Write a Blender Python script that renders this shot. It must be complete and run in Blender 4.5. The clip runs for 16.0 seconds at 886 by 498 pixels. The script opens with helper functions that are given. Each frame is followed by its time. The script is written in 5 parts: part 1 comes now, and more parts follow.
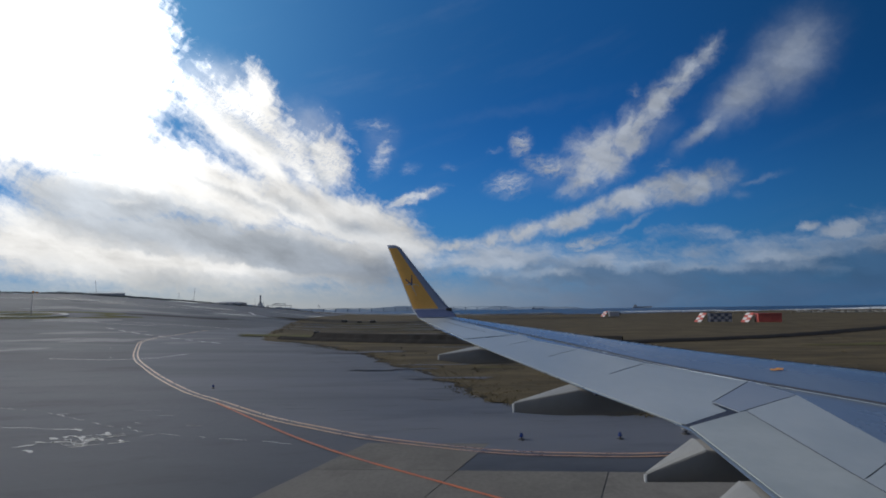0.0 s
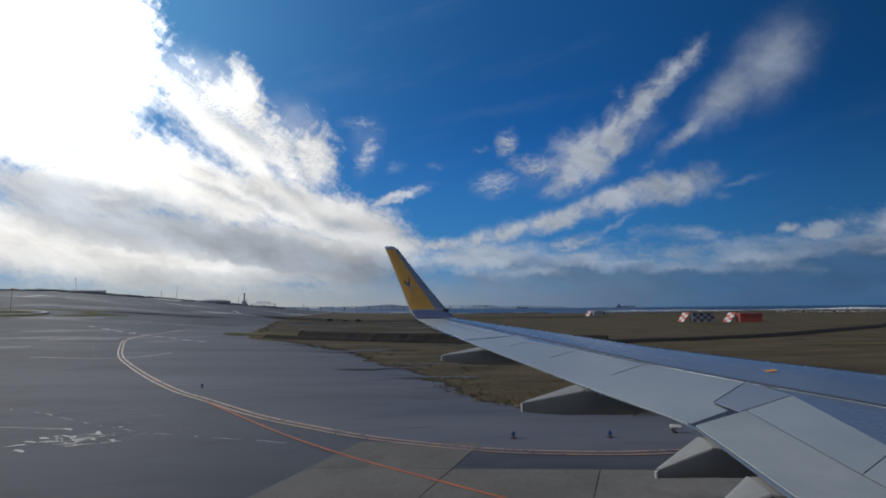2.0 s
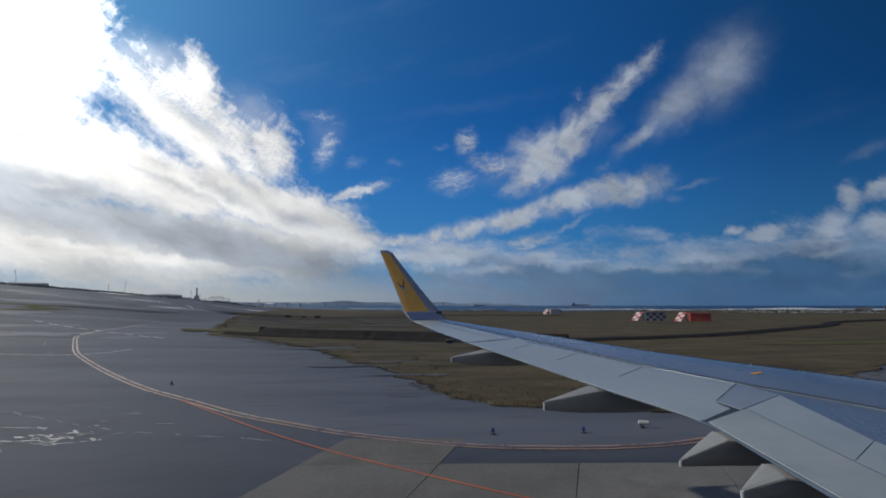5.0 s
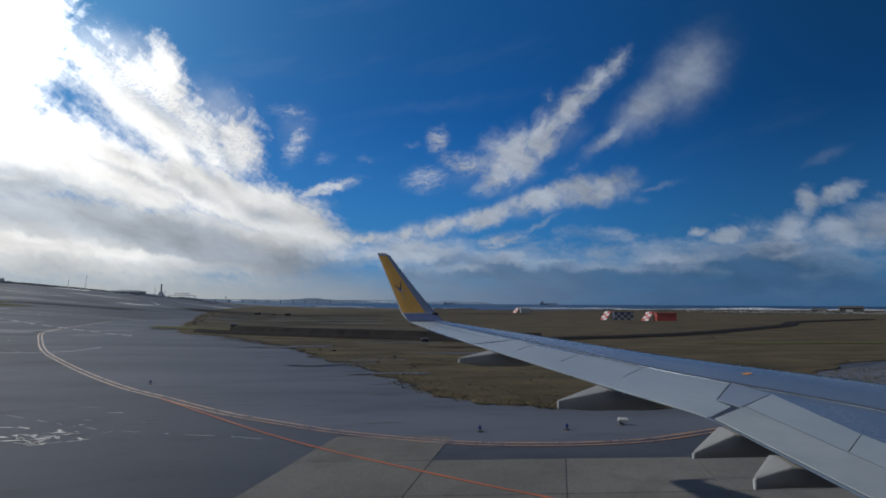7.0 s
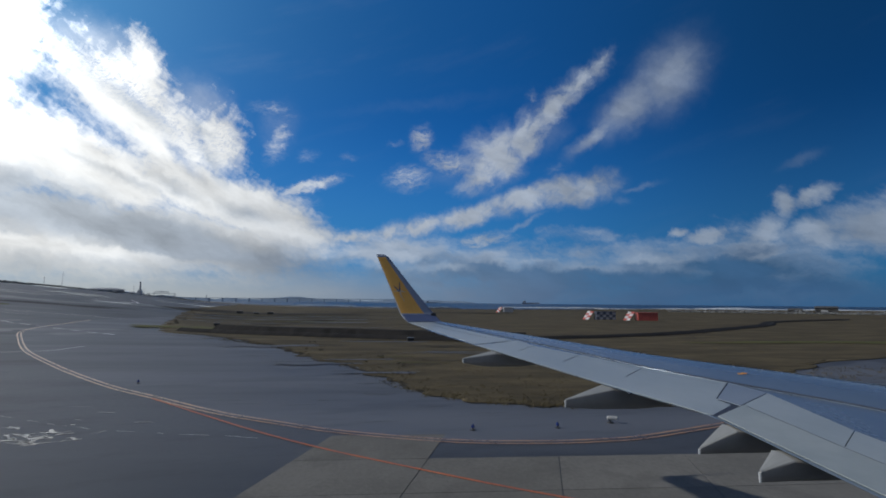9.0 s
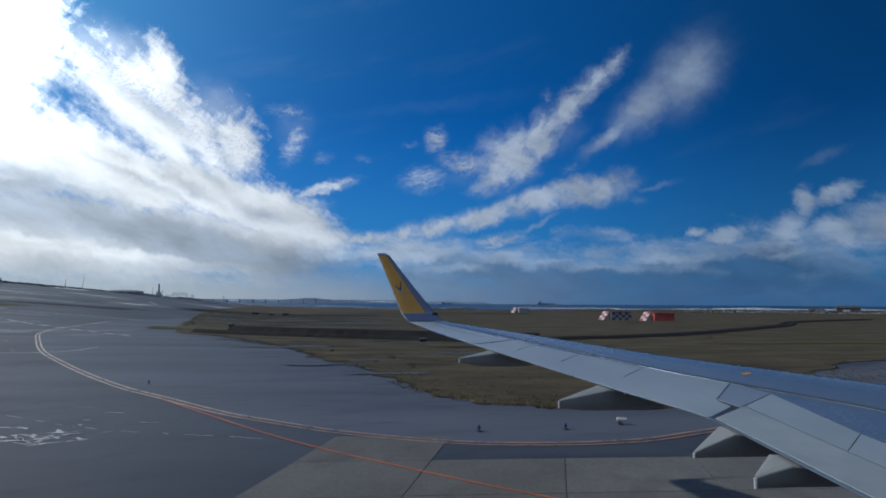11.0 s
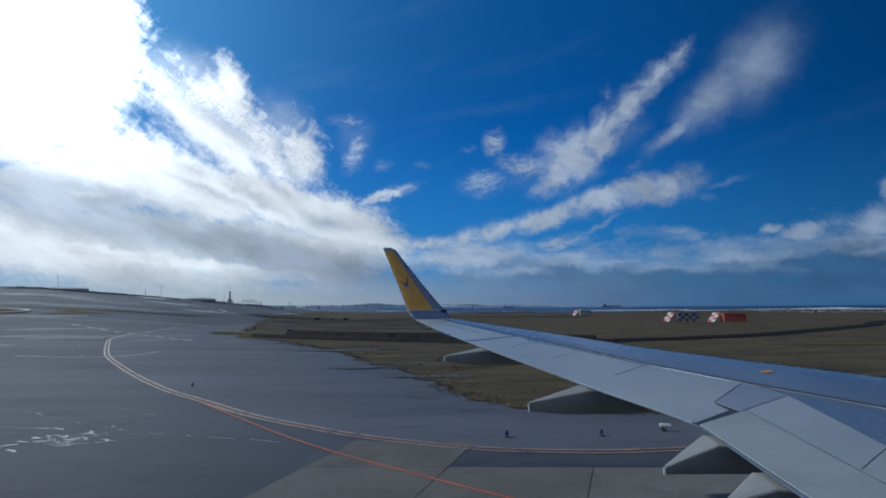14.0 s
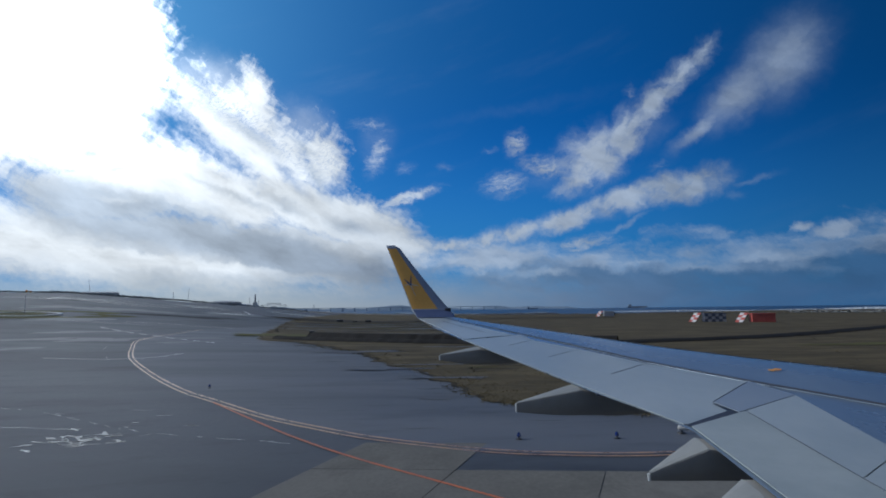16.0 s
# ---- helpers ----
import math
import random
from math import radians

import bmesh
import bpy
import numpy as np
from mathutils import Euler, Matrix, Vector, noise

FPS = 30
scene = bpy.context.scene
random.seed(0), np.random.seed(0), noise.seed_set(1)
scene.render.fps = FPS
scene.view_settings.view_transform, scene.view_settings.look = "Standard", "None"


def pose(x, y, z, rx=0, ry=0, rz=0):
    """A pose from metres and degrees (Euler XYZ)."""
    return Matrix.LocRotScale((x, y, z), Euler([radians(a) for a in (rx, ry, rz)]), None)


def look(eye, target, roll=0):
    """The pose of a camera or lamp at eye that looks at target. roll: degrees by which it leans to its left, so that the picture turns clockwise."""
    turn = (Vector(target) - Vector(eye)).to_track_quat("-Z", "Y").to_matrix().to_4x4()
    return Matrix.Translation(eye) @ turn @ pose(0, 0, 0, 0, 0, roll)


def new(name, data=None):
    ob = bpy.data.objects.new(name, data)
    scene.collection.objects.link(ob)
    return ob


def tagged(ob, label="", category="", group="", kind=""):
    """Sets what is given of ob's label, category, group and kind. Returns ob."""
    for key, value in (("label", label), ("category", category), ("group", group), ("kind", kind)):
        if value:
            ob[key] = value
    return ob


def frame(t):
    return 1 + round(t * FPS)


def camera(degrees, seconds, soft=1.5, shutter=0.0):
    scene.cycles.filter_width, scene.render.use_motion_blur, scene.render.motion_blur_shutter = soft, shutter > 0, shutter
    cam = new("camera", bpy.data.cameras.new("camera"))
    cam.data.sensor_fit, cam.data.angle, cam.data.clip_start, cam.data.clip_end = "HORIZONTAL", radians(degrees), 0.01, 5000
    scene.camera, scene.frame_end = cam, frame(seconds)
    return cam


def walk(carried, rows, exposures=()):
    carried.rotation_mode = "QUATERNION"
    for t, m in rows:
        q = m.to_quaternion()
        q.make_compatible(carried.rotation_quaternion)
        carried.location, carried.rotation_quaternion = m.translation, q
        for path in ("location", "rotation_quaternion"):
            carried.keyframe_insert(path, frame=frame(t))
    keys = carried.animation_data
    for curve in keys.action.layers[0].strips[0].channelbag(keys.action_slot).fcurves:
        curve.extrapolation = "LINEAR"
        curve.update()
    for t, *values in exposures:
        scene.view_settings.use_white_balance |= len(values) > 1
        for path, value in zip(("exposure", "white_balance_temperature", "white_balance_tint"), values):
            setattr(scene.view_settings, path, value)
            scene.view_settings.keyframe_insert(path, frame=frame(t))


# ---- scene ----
cam = camera(75.0, 16.0, soft=1.8)
walk(cam, [
    (0.0, pose(0.562, 0.432, 4.541, 95.990, 0.764, 4.776)),
    (0.5, pose(0.518, 0.393, 4.550, 95.969, 0.732, 4.550)),
    (1.0, pose(0.448, 0.333, 4.563, 95.936, 0.683, 4.194)),
    (1.5, pose(0.374, 0.269, 4.577, 95.902, 0.633, 3.824)),
    (2.0, pose(0.266, 0.178, 4.597, 95.854, 0.561, 3.295)),
    (2.5, pose(0.143, 0.077, 4.619, 95.804, 0.483, 2.710)),
    (3.0, pose(0.006, -0.034, 4.643, 95.750, 0.399, 2.071)),
    (3.5, pose(-0.153, -0.160, 4.669, 95.692, 0.306, 1.350)),
    (4.0, pose(-0.321, -0.288, 4.696, 95.635, 0.212, 0.611)),
    (4.5, pose(-0.498, -0.419, 4.723, 95.580, 0.117, -0.145)),
    (5.0, pose(-0.681, -0.549, 4.750, 95.528, 0.024, -0.908)),
    (7.5, pose(-1.625, -1.152, 4.869, 95.318, -0.401, -4.570)),
    (8.0, pose(-1.778, -1.239, 4.885, 95.291, -0.462, -5.127)),
    (8.5, pose(-1.871, -1.290, 4.895, 95.276, -0.499, -5.462)),
    (9.4, pose(-1.927, -1.321, 4.901, 95.267, -0.520, -5.662)),
    (11.0, pose(-1.501, -1.079, 4.855, 95.340, -0.350, -4.111)),
    (11.5, pose(-1.237, -0.919, 4.823, 95.393, -0.237, -3.114)),
    (12.0, pose(-0.950, -0.733, 4.787, 95.458, -0.107, -1.996)),
    (12.5, pose(-0.676, -0.546, 4.749, 95.529, 0.026, -0.888)),
    (13.0, pose(-0.431, -0.370, 4.713, 95.601, 0.153, 0.140)),
    (13.5, pose(-0.207, -0.201, 4.678, 95.673, 0.275, 1.111)),
    (14.0, pose(-0.010, -0.047, 4.645, 95.744, 0.390, 1.999)),
    (14.5, pose(0.174, 0.102, 4.614, 95.816, 0.502, 2.855)),
    (15.0, pose(0.321, 0.225, 4.587, 95.879, 0.598, 3.566)),
    (15.5, pose(0.412, 0.302, 4.570, 95.919, 0.658, 4.013)),
    (16.0, pose(0.468, 0.350, 4.559, 95.945, 0.697, 4.298)),
], exposures=[(0.0, 0.0, 6420, 9), (8.7, 0.0, 6250, 8), (11.0, -0.02, 5700, 6), (12.0, 0.0, 5900, 8), (13.0, -0.05, 5550, 5), (16.0, -0.02, 5700, 6)])

# ---------------------------------------------------------------- sun and sky
SUN_AZ, SUN_EL = -86.0, 31.0          # degrees: azimuth from +y towards +x, elevation
GLARE_AZ, GLARE_EL = -38.0, 24.0      # the sunlit cloud that shines brightest


def heading(az, el):
    a, e = radians(az), radians(el)
    return Vector((math.sin(a) * math.cos(e), math.cos(a) * math.cos(e), math.sin(e)))


sun = new("sun", bpy.data.lights.new("sun", "SUN"))
sun.data.energy, sun.data.angle, sun.data.color = 2.6, radians(1.0), (1.0, 0.93, 0.82)
sun.matrix_world = look((0, 0, 0), -heading(SUN_AZ, SUN_EL))


class Nodes:
    """Short-hand for building a node tree."""

    def __init__(self, tree):
        self.tree = tree
        tree.nodes.clear()

    def add(self, kind, **values):
        n = self.tree.nodes.new(kind)
        if "operation" in values:
            n.operation = values["operation"]
        if "use_clamp" in values:
            n.use_clamp = values["use_clamp"]
        if "interpolation_type" in values:
            n.interpolation_type = values["interpolation_type"]
        if "data_type" in values:
            n.data_type = values["data_type"]
        if "blend_type" in values:
            n.blend_type = values["blend_type"]
        if "vector_type" in values:
            n.vector_type = values["vector_type"]
        if "sky_type" in values:
            n.sky_type, n.sun_disc = values["sky_type"], values["sun_disc"]
        return n

    def link(self, a, b):
        self.tree.links.new(a, b)

    def put(self, socket, v):
        if isinstance(v, bpy.types.NodeSocket):
            self.link(v, socket)
        else:
            socket.default_value = v

    def math(self, op, a, b=0.0, clamp=False):
        n = self.add("ShaderNodeMath", operation=op, use_clamp=clamp)
        self.put(n.inputs[0], a), self.put(n.inputs[1], b)
        return n.outputs[0]

    def vmath(self, op, a, b=(0, 0, 0)):
        n = self.add("ShaderNodeVectorMath", operation=op)
        self.put(n.inputs[0], a), self.put(n.inputs[1], b)
        return n.outputs["Value"] if op in ("LENGTH", "DOT_PRODUCT", "DISTANCE") else n.outputs[0]

    def noise(self, vec, scale, detail=4.0, rough=0.55, colour=False):
        n = self.add("ShaderNodeTexNoise")
        self.link(vec, n.inputs["Vector"])
        n.inputs["Scale"].default_value, n.inputs["Detail"].default_value = scale, detail
        n.inputs["Roughness"].default_value = rough
        return n.outputs["Color" if colour else "Fac"]

    def ramp(self, v, lo, hi, a=0.0, b=1.0, smooth=True):
        n = self.add("ShaderNodeMapRange", interpolation_type="SMOOTHSTEP" if smooth else "LINEAR")
        self.put(n.inputs[0], v)
        for i, x in enumerate((lo, hi, a, b)):
            n.inputs[i + 1].default_value = x
        return n.outputs[0]

    def mix(self, fac, a, b, blend="MIX"):
        n = self.add("ShaderNodeMix", data_type="RGBA", blend_type=blend)
        self.put(n.inputs[0], fac)
        for s, v in ((n.inputs[6], a), (n.inputs[7], b)):
            self.put(s, v if isinstance(v, bpy.types.NodeSocket) else (*v, 1.0))
        return n.outputs[2]

    def mapped(self, vec, loc=(0, 0, 0), rot=0.0, scale=(1, 1, 1)):
        """Into the coordinates of a patch at loc, turned by rot degrees, with half-sizes scale."""
        n = self.add("ShaderNodeMapping", vector_type="TEXTURE")
        self.link(vec, n.inputs[0])
        n.inputs[1].default_value, n.inputs[2].default_value = loc, (0, 0, radians(rot))
        n.inputs[3].default_value = scale
        return n.outputs[0]


# cloud masses of the sky: azimuth, elevation, half-length, half-width, lean (degrees), weight
CLOUD_BANK = [
    (-39.7, 20.8, 10.8, 12.53, 15, 1.5), (-22.7, 16.1, 10.4, 4.47, -32, 0.95), (-22.2, 19.4, 4.3, 1.92, 113, 0.74), (-16.2, 14.1, 4.6, 2.84, 100, 0.82), (-29.3, 11.8, 14.3, 3.85, -15, 1.3),
    (-13.0, 8.6, 7.9, 2.93, -16, 1.25), (-18.0, 10.1, 7.6, 3.06, -24, 1.25), (-35.2, 9.9, 8.5, 3.16, -1, 1.2), (-30.6, 5.4, 22.0, 4.51, -4, 1.2), (-18.4, 5.4, 16.7, 3.69, -7, 1.1),
    (-10.0, 6.2, 7.0, 1.87, -5, 0.9), (-72, 14, 26, 13, 0, 1.2)]
CLOUD_STREAKS = [
    (9.3, 12.2, 3.3, 1.44, 22, 0.85), (10.8, 14.4, 4.0, 3.42, 33, 0.98), (13.9, 16.2, 3.7, 2.42, 44, 0.95), (17.0, 19.1, 4.3, 1.57, 48, 0.95), (20.9, 22.3, 2.9, 1.42, 39, 0.55),
    (19.0, 20.7, 2.8, 1.34, 44, 0.75), (-3.4, 6.1, 5.0, 1.01, 6, 0.8), (2.2, 7.2, 6.2, 1.23, 14, 0.9), (8.2, 8.6, 6.1, 1.39, 16, 0.95), (13.4, 10.0, 5.4, 1.53, 11, 1.0),
    (18.0, 10.9, 5.5, 1.76, 7, 1.0), (20.9, 11.4, 2.8, 1.63, 6, 0.75)]
CLOUD_VEILS = [
    (20.4, 15.8, 3.6, 0.95, 32, 0.75), (23.9, 18.4, 4.7, 2.26, 37, 0.78), (27.4, 20.5, 4.9, 3.39, 44, 0.72), (24.6, 11.0, 2.9, 0.41, 12, 0.36), (13.4, 7.7, 3.4, 0.44, 26, 0.45),
    (4.0, 19.4, 18.3, 1.17, 7, 0.13), (37.7, 12.3, 2.6, 0.72, 18, 0.3), (22.8, 9.9, 1.2, 0.62, -4, 0.3), (-26.2, 20.6, 6.2, 2.89, -11, 0.5), (-17.7, 17.3, 4.5, 3.17, -36, 0.45),
    (-10.7, 16.5, 3.3, 2.68, 61, 0.25), (16.3, 16.2, 3.1, 2.17, 41, 0.3), (6.3, 12.9, 6.2, 2.2, 8, 0.22)]
CLOUD_PUFFS = [
    (3.2, 15.9, 1.4, 1.43, 28, 0.8), (2.0, 12.3, 3.0, 1.55, 9, 0.72), (6.4, 13.8, 3.5, 1.31, -7, 0.85), (-10.7, 15.3, 2.4, 1.18, 63, 0.66), (-11.3, 17.9, 3.1, 1.06, -6, 0.42),
    (-7.8, 11.0, 3.7, 0.66, 18, 1.2), (9.5, 6.1, 3.4, 0.89, 6, 0.9), (-7.9, 14.1, 1.7, 0.87, 2, 0.35), (14.7, 19.9, 1.0, 0.87, 35, 0.42), (0.6, 15.4, 1.3, 0.49, 0, 0.3),
    (-4.0, 14.2, 1.4, 0.49, 1, 0.3), (16.7, 13.1, 1.5, 0.64, 17, 0.4), (-9.2, 8.7, 2.7, 1.31, 21, 0.7)]
CLOUD_CUMULUS = [
    (27.9, 6.6, 1.2, 0.6, -4, 0.8), (30.3, 6.2, 2.4, 0.93, 8, 0.9), (34.6, 6.4, 2.4, 1.57, 24, 0.85), (36.6, 8.6, 1.1, 1.65, 6, 0.8), (38.5, 9.2, 2.2, 0.88, 27, 0.75),
    (38.8, 6.0, 2.4, 1.96, -5, 0.8), (33.8, 4.7, 5.2, 1.61, 4, 0.9), (43.5, 6.2, 5.7, 2.92, -6, 0.9), (64, 8, 11, 5, 0, 1.0)]
CLOUD_DECK = [
    (13.3, 3.0, 22.5, 3.28, -1, 1.0), (25.9, 3.2, 12.9, 2.95, 2, 1.0), (34.5, 3.2, 9.5, 3.56, 2, 1.0), (0.5, 4.8, 10.6, 2.02, 4, 1.0), (9.5, 4.7, 7.1, 1.44, 3, 0.8)]
CLOUD_GAPS = [
    (-30.6, 17.1, 5.1, 1.27, -20, 0.95), (-26.3, 15.1, 4.2, 1.18, -29, 1.1), (-19.2, 12.9, 2.2, 0.57, -50, 0.9), (-14.5, 11.9, 1.9, 0.8, 11, 1.0), (-36.1, 13.7, 1.2, 0.4, 3, 0.6),
    (-22.7, 17.2, 4.7, 0.41, -31, 0.6), (-34.0, 12.4, 1.3, 0.23, 10, 0.35), (-27.7, 18.7, 1.7, 0.68, -23, 0.5)]
CLOUD_SHADE = [
    (-32.4, 8.1, 13.1, 3.63, -11, 1.15), (-20.8, 5.6, 13.0, 2.9, -11, 1.15), (-8.9, 3.4, 11.3, 2.64, -5, 1.0), (-19.5, 10.0, 4.0, 0.83, -28, 0.4), (-13.3, 8.2, 3.7, 1.19, -12, 0.45),
    (32.9, 3.3, 11.4, 1.91, -2, 0.8), (18.0, 2.2, 32.8, 2.78, -1, 1.05), (-0.0, 2.6, 9.4, 1.56, 0, 0.7), (-30.5, 2.5, 21.1, 2.18, -2, 0.4), (-22.6, 2.8, 14.0, 1.53, -3, 0.35),
    (-23.2, 16.8, 6.0, 0.76, -30, 0.5), (-16.8, 12.9, 3.3, 0.79, -58, 0.45), (-24.4, 10.9, 6.0, 0.71, -19, 0.4), (-17.7, 15.7, 2.5, 0.63, -47, 0.4), (34.8, 4.8, 4.7, 0.84, 4, 0.5)]
CLOUD_RIPPLES = [
    (-24.7, 18.8, 5.4, 1.5, -28, 1.0), (-19.7, 15.5, 3.9, 1.15, -38, 0.8), (-15.6, 14.5, 2.4, 2.28, 72, 0.7), (2.3, 12.3, 3.4, 1.88, 5, 0.9), (-10.8, 17.3, 2.7, 2.14, -16, 0.8)]
CLOUD_GLEAMS = [
    (-32.2, 4.6, 6.7, 0.61, -6, 0.6), (-22.7, 4.0, 5.2, 0.46, -5, 0.5), (-34.4, 9.8, 2.3, 0.36, -5, 0.4), (-0.0, 4.1, 4.2, 0.62, 6, 0.85), (5.9, 3.4, 5.0, 0.45, 2, 0.7),
    (-3.9, 4.9, 3.3, 0.56, 10, 0.85), (13.3, 4.3, 5.1, 0.55, 2, 0.75), (20.1, 3.3, 4.8, 0.48, -1, 0.65), (26.4, 4.3, 3.9, 0.51, 4, 0.75), (7.8, 5.3, 3.3, 0.39, 5, 0.6)]
# Unseen clouds, added behind the view to brighten what faces it.
CLOUD_UNSEEN_FILL = [
    (110, 26, 26, 12, 10, 1.0), (165, 34, 22, 14, -8, 1.0), (-150, 30, 26, 13, 12, 1.0), (-105, 24, 24, 12, 0, 1.0),
    (140, 12, 40, 6, 0, 1.0), (-140, 11, 40, 6, 0, 1.0), (60, 45, 18, 8, 20, .8), (-60, 52, 22, 9, -15, .8), (178, 60, 40, 9, 0, .8)]

world = bpy.data.worlds.new("sky")
scene.world = world
world.use_nodes = True
w = Nodes(world.node_tree)
way = w.add("ShaderNodeTexCoord").outputs["Generated"]
xyz = w.add("ShaderNodeSeparateXYZ")
w.link(way, xyz.inputs[0])
az = w.math("MULTIPLY", w.math("ARCTAN2", xyz.outputs[0], xyz.outputs[1]), 57.2958)
el = w.math("MULTIPLY", w.math("ARCSINE", xyz.outputs[2]), 57.2958)
flat = w.add("ShaderNodeCombineXYZ")
w.link(az, flat.inputs[0]), w.link(el, flat.inputs[1])
flat = flat.outputs[0]
warp = w.vmath("SUBTRACT", w.noise(flat, 0.22, 5, .6, colour=True), (.5, .5, .5))
fine = w.vmath("SUBTRACT", w.noise(flat, 0.9, 4, .6, colour=True), (.5, .5, .5))
bent = w.vmath("ADD", w.vmath("ADD", flat, w.vmath("MULTIPLY", warp, (2.2, 1.8, 0))), w.vmath("MULTIPLY", fine, (1.3, 1.0, 0)))


links = []


def masses(patches, soft=False, coords=None):
    """The strongest of several patches at each place; soft ones fade like a bell."""
    best, coords = None, coords or bent
    if links:
        coords = w.vmath("ADD", coords, w.math("MULTIPLY", links[-1], 1e-7))      # one group is worked out after another
    for a, e, long, wide, lean, weight in patches:
        q = w.mapped(coords, (a, e, 0), lean, (long, wide, 1))
        if soft:
            d = w.vmath("DOT_PRODUCT", q, q)
            d = w.math("MULTIPLY", w.math("EXPONENT", w.math("MULTIPLY", d, -1.5)), weight)
        else:
            d = w.math("MULTIPLY", w.math("SUBTRACT", 1.0, w.vmath("LENGTH", q)), weight)
        best = d if best is None else w.math("MAXIMUM", best, d)
    links.append(best)
    return best


turned = w.mapped(flat, (0, 0, 0), -27, (1.5, 0.6, 1))
level = w.mapped(flat, (0, 0, 0), -4, (3.6, 1.0, 1))
lean = w.add("ShaderNodeMix", data_type="FLOAT")
w.link(w.ramp(el, 5.0, 9.5), lean.inputs[0])
w.link(w.noise(level, 0.55, 7, .56), lean.inputs[2]), w.link(w.noise(turned, 0.42, 7, .54), lean.inputs[3])
grain = lean.outputs[0]
ripple = w.noise(w.mapped(bent, (0, 0, 0), 30, (1.25, 0.95, 1)), 0.62, 9, .60)
bank = masses(CLOUD_BANK)
gap = masses(CLOUD_GAPS, True)
solid = w.math("MAXIMUM", masses(CLOUD_CUMULUS), masses(CLOUD_UNSEEN_FILL))
thin = masses(CLOUD_STREAKS, True)
wisp = w.noise(w.mapped(bent, (0, 0, 0), 8, (1.6, 0.5, 1)), 1.25, 6, .62)
curl = w.noise(w.mapped(bent, (0, 0, 0), -38, (1.6, 0.7, 1)), 1.9, 5, .62)
feather = w.noise(w.mapped(bent, (0, 0, 0), 62, (2.0, 0.6, 1)), 1.1, 6, .6)
ragged = w.math("ADD", w.math("MULTIPLY", w.math("SUBTRACT", grain, 0.5), 0.85), w.math("MULTIPLY", w.math("SUBTRACT", curl, 0.5), 0.36))
plume = w.math("ADD", ragged, w.math("MULTIPLY", w.math("SUBTRACT", feather, 0.5), w.ramp(el, 6.0, 12.0, 0.0, 0.50)))
rolls = w.math("SUBTRACT", w.noise(w.mapped(bent, (0, 0, 0), 5, (2.6, 1.0, 1)), 0.28, 5, .55), 0.5)
rift = w.math("MULTIPLY", gap, w.ramp(w.math("ADD", grain, w.math("MULTIPLY", curl, 0.6)), 0.55, 1.0, 0.70, 0.44), True)
cover = w.math("MULTIPLY", w.ramp(w.math("ADD", bank, plume), -0.10, 0.58), w.math("SUBTRACT", 1.0, rift))
cover = w.math("MAXIMUM", cover, w.ramp(w.math("ADD", solid, ragged), -0.10, 0.66, 0.0, 0.84))
cover = w.math("MAXIMUM", cover, w.ramp(w.math("ADD", masses(CLOUD_DECK), w.math("ADD", w.math("MULTIPLY", ragged, 1.15), w.math("MULTIPLY", rolls, 2.6))), -0.25, 0.85, 0.0, 0.74))
cover = w.math("MAXIMUM", cover, w.ramp(w.math("MULTIPLY", thin, w.math("ADD", -0.10, w.math("MULTIPLY", ripple, 2.2))), 0.12, 0.95, 0.0, 0.88))
cover = w.math("MAXIMUM", cover, w.ramp(w.math("MULTIPLY", masses(CLOUD_VEILS, True), w.math("ADD", 0.70, w.math("MULTIPLY", ripple, 0.6))), 0.04, 0.95, 0.0, 0.74))
cover = w.math("MAXIMUM", cover, w.ramp(w.math("MULTIPLY", masses(CLOUD_PUFFS, True), w.math("ADD", -0.35, w.math("MULTIPLY", wisp, 2.4))), 0.05, 1.05, 0.0, 0.78))
scales = w.noise(w.mapped(bent, (0, 0, 0), 24, (1.0, 0.38, 1)), 2.3, 3, .55)
cover = w.math("MULTIPLY", cover, w.math("SUBTRACT", 1.0, w.math("MULTIPLY", masses(CLOUD_RIPPLES, True), w.ramp(scales, 0.44, 0.62, 0.0, 0.34))))
cover = w.math("MAXIMUM", cover, w.ramp(w.noise(w.mapped(flat, (0, 0, 0), 16, (10, 2.2, 1)), 0.6, 6, .6), 0.50, 0.85, 0.0, 0.035))
sunward = w.math("ARCCOSINE", w.vmath("DOT_PRODUCT", way, heading(GLARE_AZ, GLARE_EL)))
glow = w.math("EXPONENT", w.math("MULTIPLY", w.math("POWER", w.math("DIVIDE", sunward, 0.27), 1.5), -1.0))
glare = w.math("EXPONENT", w.math("MULTIPLY", w.math("POWER", w.math("DIVIDE", sunward, 0.14), 2.0), -1.0))
wide = w.math("EXPONENT", w.math("MULTIPLY", sunward, -1.2))
shade = w.math("SUBTRACT", masses(CLOUD_SHADE), w.math("MULTIPLY", masses(CLOUD_GLEAMS, True), 0.7))
shade = w.math("ADD", shade, w.math("MULTIPLY", rolls, w.ramp(sunward, 0.5, 0.8, 0.3, 2.4)))
shade = w.ramp(w.math("ADD", shade, w.math("MULTIPLY", w.math("SUBTRACT", grain, .5), 0.7)), -0.12, 0.70)

